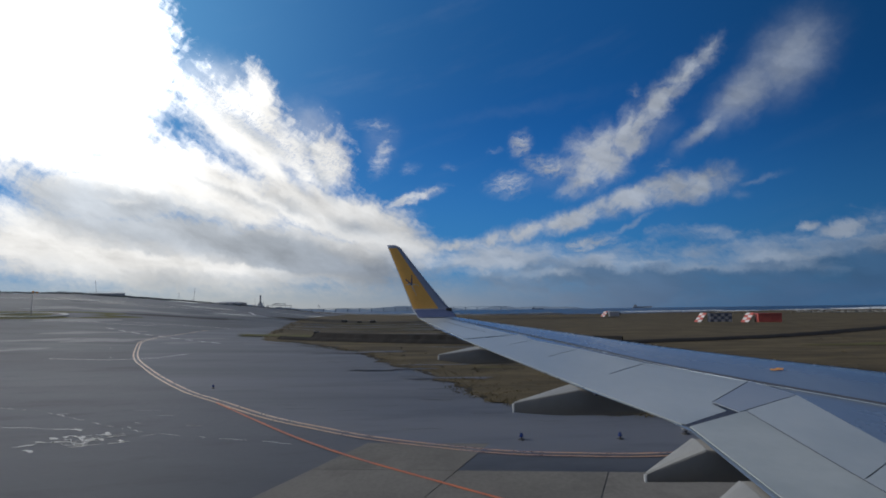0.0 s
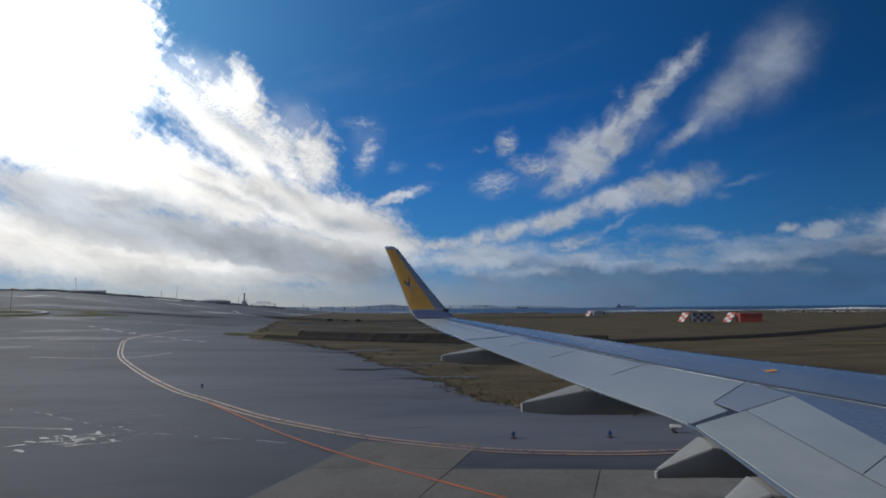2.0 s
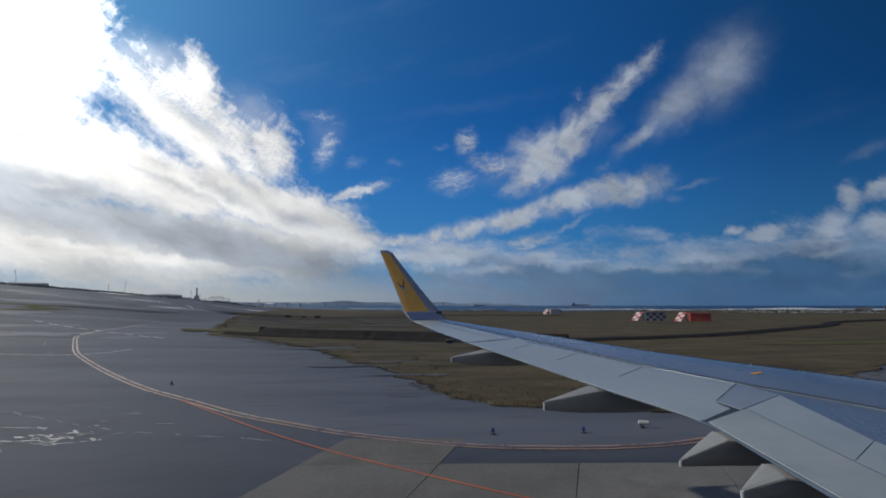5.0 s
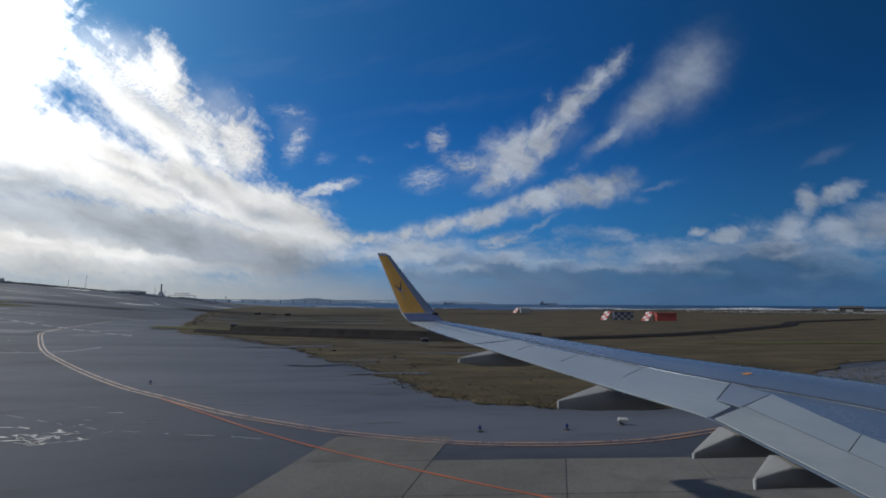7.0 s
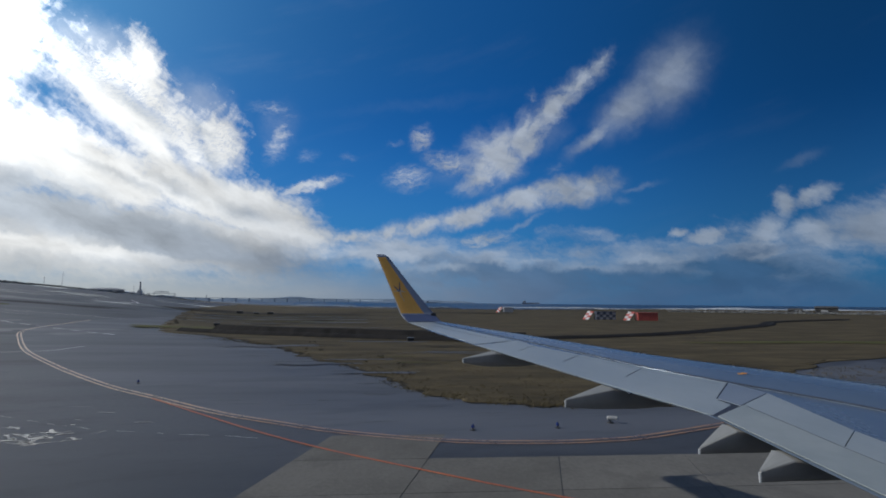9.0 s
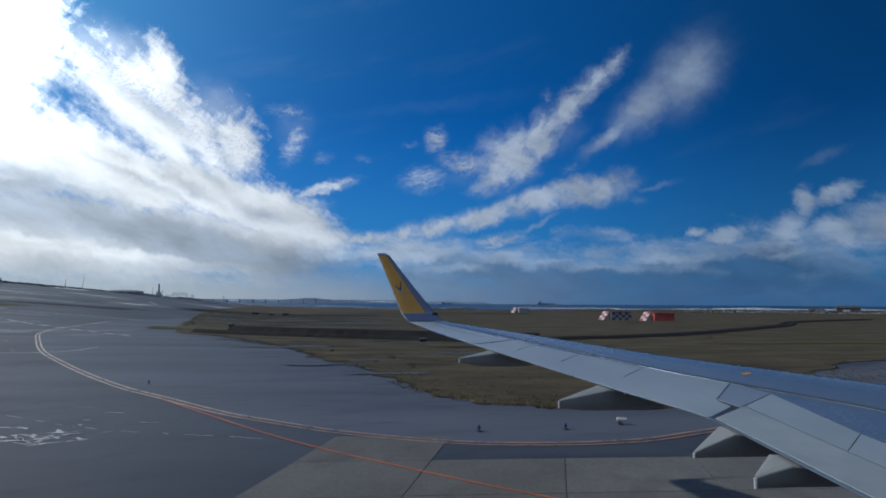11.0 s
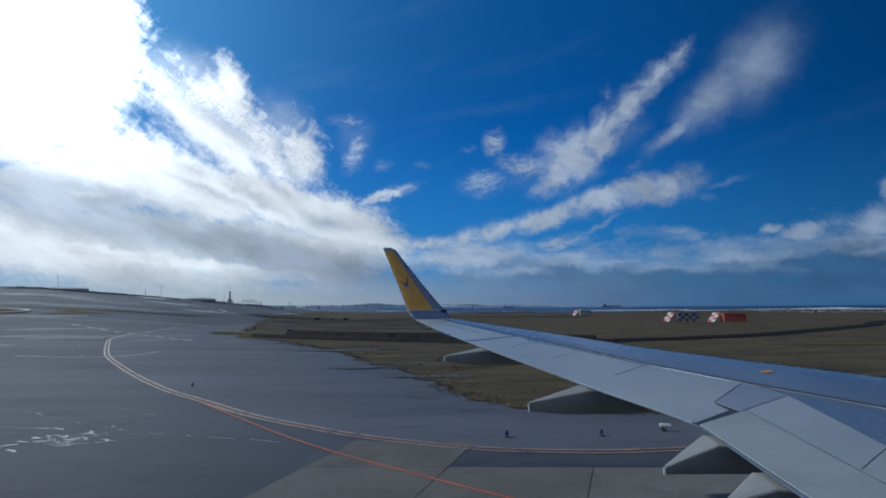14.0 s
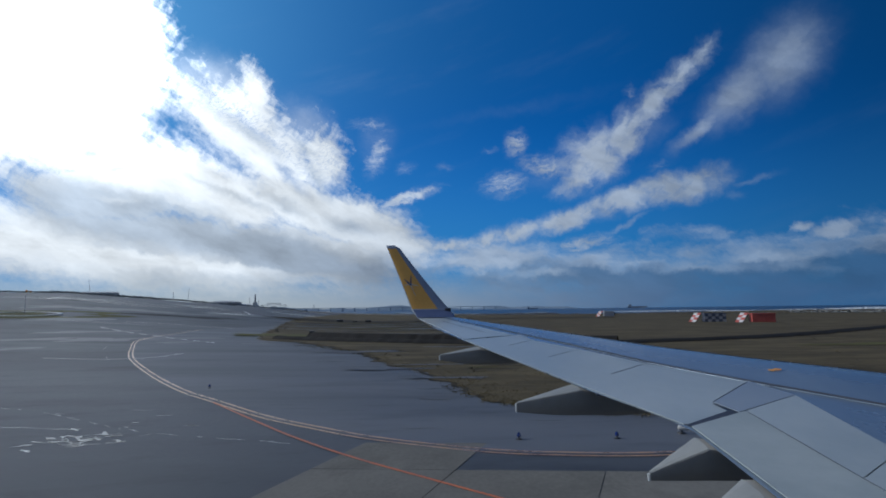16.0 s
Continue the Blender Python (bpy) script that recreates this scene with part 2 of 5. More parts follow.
air = w.add("ShaderNodeTexSky", sky_type="NISHITA", sun_disc=False)
air.sun_elevation, air.sun_rotation = radians(SUN_EL), radians(SUN_AZ)
air.air_density, air.dust_density, air.ozone_density = 1.0, 0.3, 3.0
blue = w.mix(1.0, air.outputs[0], (0.0012, 0.0248, 0.069), "MULTIPLY")
deep = w.math("MULTIPLY", w.ramp(el, 9.0, 27.0, 1.0, 0.70), w.ramp(sunward, 0.70, 1.30, 1.0, 0.36))
darker = w.add("ShaderNodeVectorMath", operation="SCALE")
w.link(blue, darker.inputs[0]), w.link(deep, darker.inputs["Scale"])
blue = darker.outputs[0]
low = w.ramp(el, 0.0, 19.0, 1.0, 0.0)
low = w.math("MULTIPLY", low, w.ramp(sunward, 0.60, 1.25, 1.0, 0.5))
blue = w.mix(w.math("MULTIPLY", low, .66), blue, (0.072, 0.240, 0.43))
blue = w.mix(w.math("MULTIPLY", glow, .56), blue, (0.30, 0.64, 0.90))
blue = w.mix(w.math("MULTIPLY", wide, .44), blue, (0.045, 0.270, 0.64))
near_sun = w.ramp(wide, 0.20, 0.74)
lit = w.mix(near_sun, (0.29, 0.335, 0.41), (0.88, 0.86, 0.83))
dim = w.mix(near_sun, (0.052, 0.106, 0.200), (0.45, 0.48, 0.52))
# The added clouds behind are kept bright as fill light.
lit = w.mix(w.ramp(sunward, 1.7, 2.4), lit, (0.80, 0.80, 0.80))
cloud = w.mix(shade, lit, dim)
body = w.add("ShaderNodeVectorMath", operation="SCALE")
w.link(cloud, body.inputs[0])
broad = w.noise(w.mapped(bent, (0, 0, 0), -24, (2.6, 0.8, 1)), 0.30, 5, .5)
w.link(w.ramp(w.math("ADD", w.math("MULTIPLY", broad, .65), w.math("MULTIPLY", grain, .35)), 0.36, 0.62, 0.70, 1.14, False), body.inputs["Scale"])
cloud = body.outputs[0]
bright = w.math("ADD", 1.0, w.math("ADD", w.math("MULTIPLY", glow, 0.55), w.math("MULTIPLY", glare, 4.0)))
scaled = w.add("ShaderNodeVectorMath", operation="SCALE")
w.link(cloud, scaled.inputs[0]), w.link(bright, scaled.inputs["Scale"])
sky = w.mix(cover, blue, scaled.outputs[0])
# a pale strip of haze close over the horizon
haze = w.mix(near_sun, (0.048, 0.105, 0.215), (0.57, 0.57, 0.53))
sky = w.mix(w.math("MULTIPLY", w.ramp(el, 0.2, 4.2, 1.0, 0.0), w.ramp(wide, 0.22, 0.58, 0.75, 0.97)), sky, haze)
back = w.add("ShaderNodeBackground")
w.link(sky, back.inputs[0])
back.inputs[1].default_value = 1.0
w.link(back.outputs[0], w.add("ShaderNodeOutputWorld").inputs[0])


# ---------------------------------------------------------------- materials
def surface(name, dark, light, size=1.0, rough=0.7, spread=0.15, bump=0.2, grain=40.0, metal=0.0, coat=0.0, patch=0.0, streak=(1, 1, 1), spec=0.5, per_piece=0.0, stain=0.0):
    """A worn surface: two colours mixed by broad stains (size, metres) and by fine grain, uneven gloss and relief."""
    m = bpy.data.materials.new(name)
    m.use_nodes = True
    n = Nodes(m.node_tree)
    at = n.add("ShaderNodeNewGeometry").outputs["Position"]
    at = n.mapped(at, (0, 0, 0), 0, streak)
    broad = n.noise(at, 1.0 / size, 6, .6)
    small = n.noise(at, grain, 4, .65)
    fac = n.ramp(n.math("ADD", n.math("MULTIPLY", broad, .7), n.math("MULTIPLY", small, .3)), .34, .66)
    colour = n.mix(fac, dark, light)
    if patch:
        big = n.noise(at, .30 / size, 4, .55)
        colour = n.mix(n.ramp(big, .44, .66, 0, patch), colour, tuple(c * .45 for c in dark))
    if stain:
        spill = n.noise(n.mapped(at, (3, 7, 0), 12, (2.2, 1, 1)), .16, 5, .62)
        colour = n.mix(n.ramp(spill, .50, .63, 0, stain), colour, tuple(c * .5 for c in dark))
        pale = n.noise(n.mapped(at, (31, -9, 0), -8, (3.0, 1, 1)), .09, 4, .5)
        colour = n.mix(n.ramp(pale, .46, .62, 0, .50), colour, tuple(c * 1.25 for c in light))
        mottle = n.noise(n.mapped(at, (5, 2, 0), 35, (1.6, 1, 1)), .55, 5, .6)
        colour = n.mix(n.ramp(mottle, .50, .70, 0, .42), colour, tuple(c * .62 for c in dark))
    if per_piece:
        one = n.add("ShaderNodeObjectInfo").outputs["Random"]
        colour = n.mix(n.math("MULTIPLY", one, per_piece), colour, tuple(c * .6 for c in dark))
    out = n.add("ShaderNodeOutputMaterial")
    b = n.add("ShaderNodeBsdfPrincipled")
    n.link(colour, b.inputs["Base Color"])
    n.link(n.ramp(n.math("ADD", n.math("MULTIPLY", broad, .5), n.math("MULTIPLY", small, .5)), .3, .7, rough - spread, rough + spread), b.inputs["Roughness"])
    b.inputs["Metallic"].default_value, b.inputs["Specular IOR Level"].default_value = metal, spec
    b.inputs["Coat Weight"].default_value, b.inputs["Coat Roughness"].default_value = coat, .15
    if bump:
        r = n.add("ShaderNodeBump")
        r.inputs["Strength"].default_value, r.inputs["Distance"].default_value = bump, .02
        n.link(small, r.inputs["Height"])
        n.link(r.outputs[0], b.inputs["Normal"])
    n.link(b.outputs[0], out.inputs[0])
    return m


ASPHALT = surface("asphalt", (.045, .050, .061), (.077, .082, .094), 7, .66, .08, .20, 6.0, patch=.30, streak=(1.8, 1, 1), spec=.30, stain=.55)
OLD_ASPHALT = surface("weathered_asphalt", (.078, .086, .104), (.112, .120, .138), 5, .68, .06, .20, 7.0, patch=.35, streak=(3, 1, 1), spec=.30, stain=.30)
PATCH = surface("asphalt_repair", (.055, .056, .061), (.078, .079, .084), 3, .95, .04, .3, 8.0, spec=.03)
CRACK = surface("crack_filling", (.022, .024, .018), (.05, .048, .03), 1.5, .9, .05, .4, 12.0)
GRASS = surface("dry_turf", (.053, .043, .025), (.121, .096, .053), 3.0, .95, .04, .5, 2.2, patch=.3, streak=(2.5, 1, 1), spec=.15)
# Bare soil in the turf; the same colour paints shade along its lip.
SOIL_AND_SHADE = surface("dark_soil_and_shade", (.026, .024, .021), (.052, .047, .038), 3, .95, .04, .6, 5.0, spec=.15)
# Ditch soil, darkened further to paint the trench's shade.
DITCH_SHADE = surface("ditch_soil_shade", (.014, .013, .012), (.028, .025, .022), 3, .9, .05, .6, 5.0, spec=.15)
MOSS = surface("green_turf", (.075, .075, .026), (.11, .105, .04), 4, .95, .04, .7, 3.0, spec=.15)
BLADE = surface("grass_blade", (.07, .058, .03), (.15, .125, .068), 3, .9, .05, 0, 20, spec=.2)
YELLOW_PAINT = surface("worn_yellow_paint", (.24, .118, .034), (.46, .235, .07), 1.2, .31, .12, .06, 14.0, spec=.95)
ORANGE_PAINT = surface("worn_orange_paint", (.30, .085, .030), (.52, .15, .05), 1.0, .55, .12, .15, 14.0)
WHITE_PAINT = surface("worn_white_paint", (.30, .30, .30), (.72, .72, .70), 1.0, .5, .12, .2, 14.0)
WATER = surface("shallow_water", (.05, .06, .07), (.09, .10, .11), 3, .12, .06, .05, 3.0, spec=.9)
DAMP = surface("damp_film", (.05, .06, .07), (.09, .10, .11), 1, .11, .05, .1, 9.0, spec=.8)
DAMP_FAR = surface("damp_asphalt", (.060, .065, .074), (.105, .110, .118), 4, .58, .12, .10, 4.0, spec=.5)
SEA = surface("sea", (.012, .035, .075), (.022, .055, .105), 60, .42, .1, .6, .25, streak=(6, 1, 1))
FOAM = surface("surf", (.30, .35, .40), (.62, .65, .68), 14, .8, .1, .2, .6, streak=(3, 1, 1))
ROCK = surface("breakwater_stone", (.035, .035, .036), (.08, .08, .08), 4, .9, .06, .6, 1.5)
# Blue of the mirrored sky is put into the front skin's colour.
WING_FRONT = surface("wing_skin_sky_tint", (.18, .235, .31), (.23, .285, .36), 2.2, .27, .02, 0, 2, metal=.35, coat=.08, streak=(1, 3, 1))
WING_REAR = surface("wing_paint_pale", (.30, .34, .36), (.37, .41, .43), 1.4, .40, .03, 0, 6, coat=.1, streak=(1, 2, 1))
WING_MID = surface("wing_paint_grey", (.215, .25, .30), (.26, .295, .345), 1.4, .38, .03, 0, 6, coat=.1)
FLAP = surface("flap_paint_pale", (.29, .325, .33), (.36, .395, .40), 1.2, .5, .03, 0, 6, coat=.1)
SLAT = surface("polished_slat", (.55, .58, .62), (.66, .69, .72), 1.0, .26, .05, 0, 12, metal=.85, streak=(1, 3, 1))
# White squares on the shelter's shaded front; the shade is put into the colour.
SHADED_BOARD = surface("shaded_white_paint", (.26, .26, .28), (.34, .34, .36), .8, .6, .08, .1, 9)
GAP = surface("dark_gap", (.024, .032, .055), (.042, .052, .080), .4, .7, .1, 0, 20)
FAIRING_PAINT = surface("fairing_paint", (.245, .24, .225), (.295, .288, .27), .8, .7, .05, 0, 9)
CAP_PAINT = surface("fairing_cap_paint", (.235, .24, .235), (.29, .295, .285), .8, .6, .05, 0, 9)
GOLD = surface("golden_yellow_paint", (.64, .335, .065), (.74, .40, .085), .5, .45, .05, 0, 30)
SLATE = surface("slate_blue_paint", (.20, .24, .33), (.245, .285, .38), .6, .4, .06, 0, 30)
BASE_BLUE = surface("deep_blue_paint", (.070, .095, .19), (.095, .12, .22), .5, .42, .06, 0, 30)
NAVY = surface("navy_paint", (.03, .05, .12), (.05, .07, .15), .3, .5, .05, 0, 30)
PALE = surface("pale_grey_paint", (.40, .42, .44), (.5, .52, .54), .4, .5, .05, 0, 30)
ORANGE = surface("orange_paint", (.62, .25, .03), (.75, .34, .05), .2, .5, .05, 0, 30)
BODY_WHITE = surface("fuselage_white", (.70, .70, .70), (.78, .78, .78), 2, .35, .05, 0, 10, coat=.3)
RUBBER = surface("rubber", (.02, .02, .02), (.035, .035, .035), .3, .85, .05, .2, 30)
STEEL = surface("steel", (.30, .31, .32), (.45, .46, .47), .4, .4, .1, .05, 30, metal=.8)
RED_PAINT = surface("signal_red_paint", (.34, .060, .050), (.44, .090, .070), .8, .6, .08, .1, 9)
WHITE_BOARD = surface("signal_white_paint", (.45, .45, .46), (.58, .58, .58), .8, .6, .08, .1, 9)
BLUE_BOARD = surface("dark_blue_paint", (.055, .064, .10), (.080, .092, .13), .8, .6, .08, .1, 9)
DARK_METAL = surface("dark_metal", (.025, .026, .03), (.05, .05, .055), .5, .6, .1, .1, 20, metal=.3)
LENS = surface("blue_glass", (.01, .02, .10), (.02, .04, .18), .1, .15, .05, 0, 30)
# Far walls, steel and leaves are paled; distance haze is in their colour.
FAR_WALL = surface("haze_paled_wall", (.48, .49, .51), (.58, .59, .60), 12, .8, .08, .1, .6)
FAR_HAZED = surface("haze_paled_steel", (.36, .37, .39), (.42, .43, .45), 8, .8, .08, .1, .6)
FAR_WOOD = surface("haze_paled_leaf", (.26, .27, .27), (.32, .325, .32), 7, .95, .04, .6, .5, spec=.1)
# Distance haze over the bay is put into the hills' base colour.
HILL = surface("haze_painted_hill", (.19, .25, .33), (.22, .285, .37), 150, 1.0, 0, 0, .02, spec=0)
BRIDGE_STEEL = surface("bridge_grey", (.22, .26, .32), (.27, .31, .38), 30, .9, .05, 0, .2, spec=.1)


# ---------------------------------------------------------------- building helpers
def build(bm, name, material, smooth=False):
    me = bpy.data.meshes.new(name)
    bmesh.ops.recalc_face_normals(bm, faces=bm.faces)
    bm.to_mesh(me)
    bm.free()
    me.materials.append(material)
    if smooth:
        for p in me.polygons:
            p.use_smooth = True
    return new(name, me)


def part(name, bm, material, parent, label="", smooth=False):
    ob = build(bm, name, material, smooth)
    ob.parent = parent
    if label:
        tagged(ob, label)
    return ob


def sheet_object(name, verts, faces, material, smooth=True):
    me = bpy.data.meshes.new(name)
    me.from_pydata(verts, [], faces)
    me.materials.append(material)
    for p in me.polygons:
        p.use_smooth = smooth
    me.update()
    return new(name, me)


def box(bm, lo, hi, bevel=0.0, m=None):
    made = bmesh.ops.create_cube(bm, size=1.0)["verts"]
    size, mid = [b - a for a, b in zip(lo, hi)], [(a + b) / 2 for a, b in zip(lo, hi)]
    for v in made:
        v.co = Vector(c * s + o for c, s, o in zip(v.co, size, mid))
    if bevel:
        edges = list({e for v in made for e in v.link_edges})
        made = bmesh.ops.bevel(bm, geom=edges, offset=bevel, segments=2, affect="EDGES", profile=.5)["verts"]
    if m is not None:
        bmesh.ops.transform(bm, matrix=m, verts=list(set(made)))
    return bm


def tube(bm, a, b, r0, r1=None, seg=8):
    a, b = Vector(a), Vector(b)
    r1 = r0 if r1 is None else r1
    made = bmesh.ops.create_cone(bm, cap_ends=True, segments=seg, radius1=r0, radius2=max(r1, .001), depth=(b - a).length)["verts"]
    turn = (b - a).to_track_quat("Z", "Y").to_matrix().to_4x4()
    bmesh.ops.transform(bm, matrix=Matrix.Translation((a + b) / 2) @ turn, verts=made)
    return bm


def thing(name, place=(0, 0, 0), turn=0.0):
    ob = new(name)
    ob.empty_display_size = .2
    ob.matrix_basis = pose(*place, 0, 0, turn)
    return ob


def lerp_table(x, table):
    for (x0, y0), (x1, y1) in zip(table, table[1:]):
        if x <= x1:
            k = min(max((x - x0) / (x1 - x0), 0), 1)
            return y0 + k * (y1 - y0)
    return table[-1][1]


def smooth_step(x):
    x = min(max(x, 0), 1)
    return x * x * (3 - 2 * x)


RISE = [(-180, .6), (-90, 1.2), (-45, 2.2), (-37, 2.12), (-29, 1.48), (-25, 1.1), (-21, .7), (-17, .2), (-13, 0), (60, 0), (100, .3), (180, .6)]
SHORE = [(-180, 4300), (-32, 4300), (-23, 1500), (-17, 700), (-12, 540), (-8, 430), (0, 370), (12, 385), (20, 440), (25, 520), (31, 560), (45, 620), (90, 900), (120, 4300), (180, 4300)]


def terrain(x, y):
    """Height of the airfield: level where the aircraft stands, rising gently to low land far off to the west."""
    r, a = math.hypot(x, y), math.degrees(math.atan2(x, y))
    return smooth_step((r - 35) / 250) * min(r, 700) * math.tan(radians(lerp_table(a, RISE)))


def lay(x, y, lift):
    """Height of something lying on the airfield; a little higher far off, where the sheets are coarser."""
    return terrain(x, y) + lift * max(1.0, math.hypot(x, y) / 50)


def catmull(points, count):
    """A smooth curve of count places through the control points."""
    p = [Vector((*q, 0)) for q in points]
    p = [2 * p[0] - p[1], *p, 2 * p[-1] - p[-2]]
    out = []
    for i in range(count):
        s = i / (count - 1) * (len(p) - 3)
        k = min(int(s), len(p) - 4)
        t = s - k
        a, b, c, d = p[k:k + 4]
        out.append(.5 * (2 * b + (c - a) * t + (2 * a - 5 * b + 4 * c - d) * t * t + (3 * b - a - 3 * c + d) * t ** 3))
    return out


def ruled(name, near, far, nu, nv, lift, material, jag=0.0, power=2.0, relief=0.0):
    """A ground sheet between two curves, laid on the terrain, its near edge ragged by jag metres."""
    A, B = catmull(near, nu), catmull(far, nu)
    verts, faces = [], []
    for i in range(nu):
        for j in range(nv):
            k = (j / (nv - 1)) ** power
            p = A[i].lerp(B[i], k)
            if jag and j < nv * .4:
                s = 1 - j / (nv * .4)
                p = p + Vector((noise.noise((p.x * .5, p.y * .5, 3)) * 1.6, noise.noise((p.x * .35, p.y * .35, 9)) * 1.0, 0)) * jag * s
            h = lay(p.x, p.y, lift)
            if relief and j:
                h += relief * abs(noise.noise((p.x * .25, p.y * .25, 5)))
            elif relief:
                h = lay(p.x, p.y, .004)
            verts.append((p.x, p.y, h))
    for i in range(nu - 1):
        for j in range(nv - 1):
            a = i * nv + j
            faces.append((a, a + nv, a + nv + 1, a + 1))
    return sheet_object(name, verts, faces, material)


def ribbon(points, width, lift, count=80, shift=0.0, profile=None, wander=0.0, taper=False):
    """Vertices and faces of a strip along a curve on the terrain; profile lists (across, up) in place of a flat strip."""
    c = catmull(points, count)
    profile = profile or [(-.5 * width, 0), (.5 * width, 0)]
    verts, faces, n = [], [], len(profile)
    for i, p in enumerate(c):
        d = (c[min(i + 1, count - 1)] - c[max(i - 1, 0)]).normalized()
        side = Vector((-d.y, d.x, 0))
        wob = wander * noise.noise((p.x * .9, p.y * .9, shift + 1.7))
        k = min(1, 4 * min(i, count - 1 - i) / count) if taper else 1
        for a, u in profile:
            q = p + side * (a * k + shift + wob)
            verts.append((q.x, q.y, u + lay(q.x, q.y, lift)))
    for i in range(count - 1):
        for j in range(n - 1):
            a = i * n + j
            faces.append((a, a + 1, a + 1 + n, a + n))
    return verts, faces


def strip(name, points, width, lift, material, **more):
    return sheet_object(name, *ribbon(points, width, lift, **more), material)


# ---------------------------------------------------------------- ground, sea and shore
def ground_sheet():
    azs = [-180 + 1.0 * i for i in range(361)]
    near = [0, 8, 16, 26, 36, 44, 52, 60, 70, 80, 90, 102, 115, 130, 145, 162, 180, 200, 220, 242, 265, 285, 300, 320, 340]
    verts, faces = [], []
    count = len(near) + 14
    for a in azs:
        shore = lerp_table(a, SHORE)
        rs = near + [340 + (shore - 340) * ((k + 1) / 8) ** 1.3 for k in range(8)]
        ring = [(r, None) for r in rs] + [(shore + 3, .2), (shore + 6, .2), (shore + 14, -4), (4400, -4), (4600, -4), (4700, -4)]
        for r, h in ring:
            x, y = r * math.sin(radians(a)), r * math.cos(radians(a))
            t = terrain(x, y)
            verts.append((x, y, t if h is None else max(h, h + t)))
    for i in range(len(azs) - 1):
        for j in range(count - 1):
            a = i * count + j
            faces.append((a, a + 1, a + 1 + count, a + count))
    return tagged(sheet_object("ground", verts, faces, ASPHALT), "dark grey asphalt apron with broad stains, reaching the horizon", "ground", kind="structure")


ground_sheet()

GRASS_NEAR = [(-150, 640), (-100, 345), (-76, 236), (-55, 155), (-36, 93), (-26.5, 82), (-18, 70), (-11.6, 58.6), (-7.8, 49.5),
              (-3.3, 41), (-1.2, 34), (0.6, 30), (2.4, 27.6), (4.6, 26.5), (7.4, 25.8), (12, 27), (20, 33), (31, 41.5), (62, 58), (400, 220)]
GRASS_FAR = [(-148, 650), (-110, 545), (-85, 475), (-68, 445), (-50, 425), (-36, 410), (-24, 398), (-14, 388), (-6, 378),
             (2, 370), (10, 372), (20, 374), (32, 378), (46, 381), (64, 388), (90, 400), (130, 425), (190, 465), (290, 480), (800, 500)]
tagged(ruled("grass_field", GRASS_NEAR, GRASS_FAR, 420, 80, .045, GRASS, jag=1.3, power=2.2, relief=.03),
       "dry olive-brown turf with ragged edges beside the taxiway", "grass", kind="structure")

LINE = [(-58, 116), (-55.5, 102.5), (-54, 93), (-50.5, 82), (-43, 69), (-35, 56.3), (-27.4, 46), (-21.7, 38.7), (-16.9, 33), (-13.5, 29.6), (-9.3, 25.4),
        (-6.2, 23), (-3.5, 21.2), (0.3, 19.6), (3, 19.2), (5.8, 19.3), (9, 20.3), (18, 25), (40, 38)]
SHOULDER_FAR = [(-52, 150), (-46, 122), (-40, 104), (-34, 94), (-28, 85), (-22, 77), (-15, 67), (-10, 58), (-6.5, 50), (-3, 43), (-1, 36),
                (0.4, 32), (2, 30), (3.6, 28.5), (5.5, 28), (8, 27.5), (13, 28.5), (21, 34.5), (41, 47)]
tagged(ruled("shoulder", LINE, SHOULDER_FAR, 160, 24, .012, OLD_ASPHALT, power=1.0), "pale weathered asphalt shoulder with cracks", "pavement", kind="structure")

sea_v, sea_f = [], []
for i, a in enumerate([-40 + 2 * k for k in range(101)]):
    for r in (300, 600, 1200, 2400, 4650):
        sea_v.append((r * math.sin(radians(a)), r * math.cos(radians(a)), -1.6))
for i in range(100):
    for j in range(4):
        k = i * 5 + j
        sea_f.append((k, k + 1, k + 6, k + 5))
tagged(sheet_object("water", sea_v, sea_f, SEA), "deep blue sea with small waves", "sea", kind="structure")

# seawall of tipped stone along the shore
wall_v, wall_f = [], []
for i in range(260):
    a = -19 + i * .3
    base = lerp_table(a, SHORE)
    for r, h in ((-3, .0), (-1, .3), (2, .6), (5, .5), (9, -.8), (13, -3)):
        h = h * (2.2 if h > 0 and a < 7 else 1)
        q = base + r
        x, y = q * math.sin(radians(a)), q * math.cos(radians(a))
        b = noise.noise((x * .4, y * .4, h)) * .45
        wall_v.append((x, y, h + b + terrain(x, y)))
for i in range(259):
    for j in range(5):
        k = i * 6 + j
        wall_f.append((k, k + 1, k + 7, k + 6))
tagged(sheet_object("seawall", wall_v, wall_f, ROCK, smooth=False), "dark tipped-stone seawall along the shore", "seawall", kind="structure")


def arc(r, a0, a1, n=8):
    return [(r * math.sin(radians(a0 + (a1 - a0) * i / (n - 1))), r * math.cos(radians(a0 + (a1 - a0) * i / (n - 1)))) for i in range(n)]


for r, a0, a1, wdt in ((640, -6, 6, 3), (780, 11, 21, 6), (700, 20, 30, 9), (660, 27, 36, 12), (900, 29, 44, 20), (690, 33, 44, 14), (900, -9, -3, 4)):
    crest = 1.6 + wdt * .07
    v, f = ribbon(arc(r, a0, a1), wdt, 0, count=160, wander=6, taper=True, profile=[(-wdt / 2, 0), (-wdt * .2, crest * .7), (0, crest), (wdt / 2, 0)])
    k = [crest * (.55 + .6 * noise.noise((x * .02, y * .02, 2))) / crest for x, y, z in v]
    ob = sheet_object("surf", [(x, y, -1.55 + (z - terrain(x, y)) * q) for (x, y, z), q in zip(v, k)], f, FOAM)
    tagged(ob, "white line of breaking surf on the sea", "surf", "surf lines")

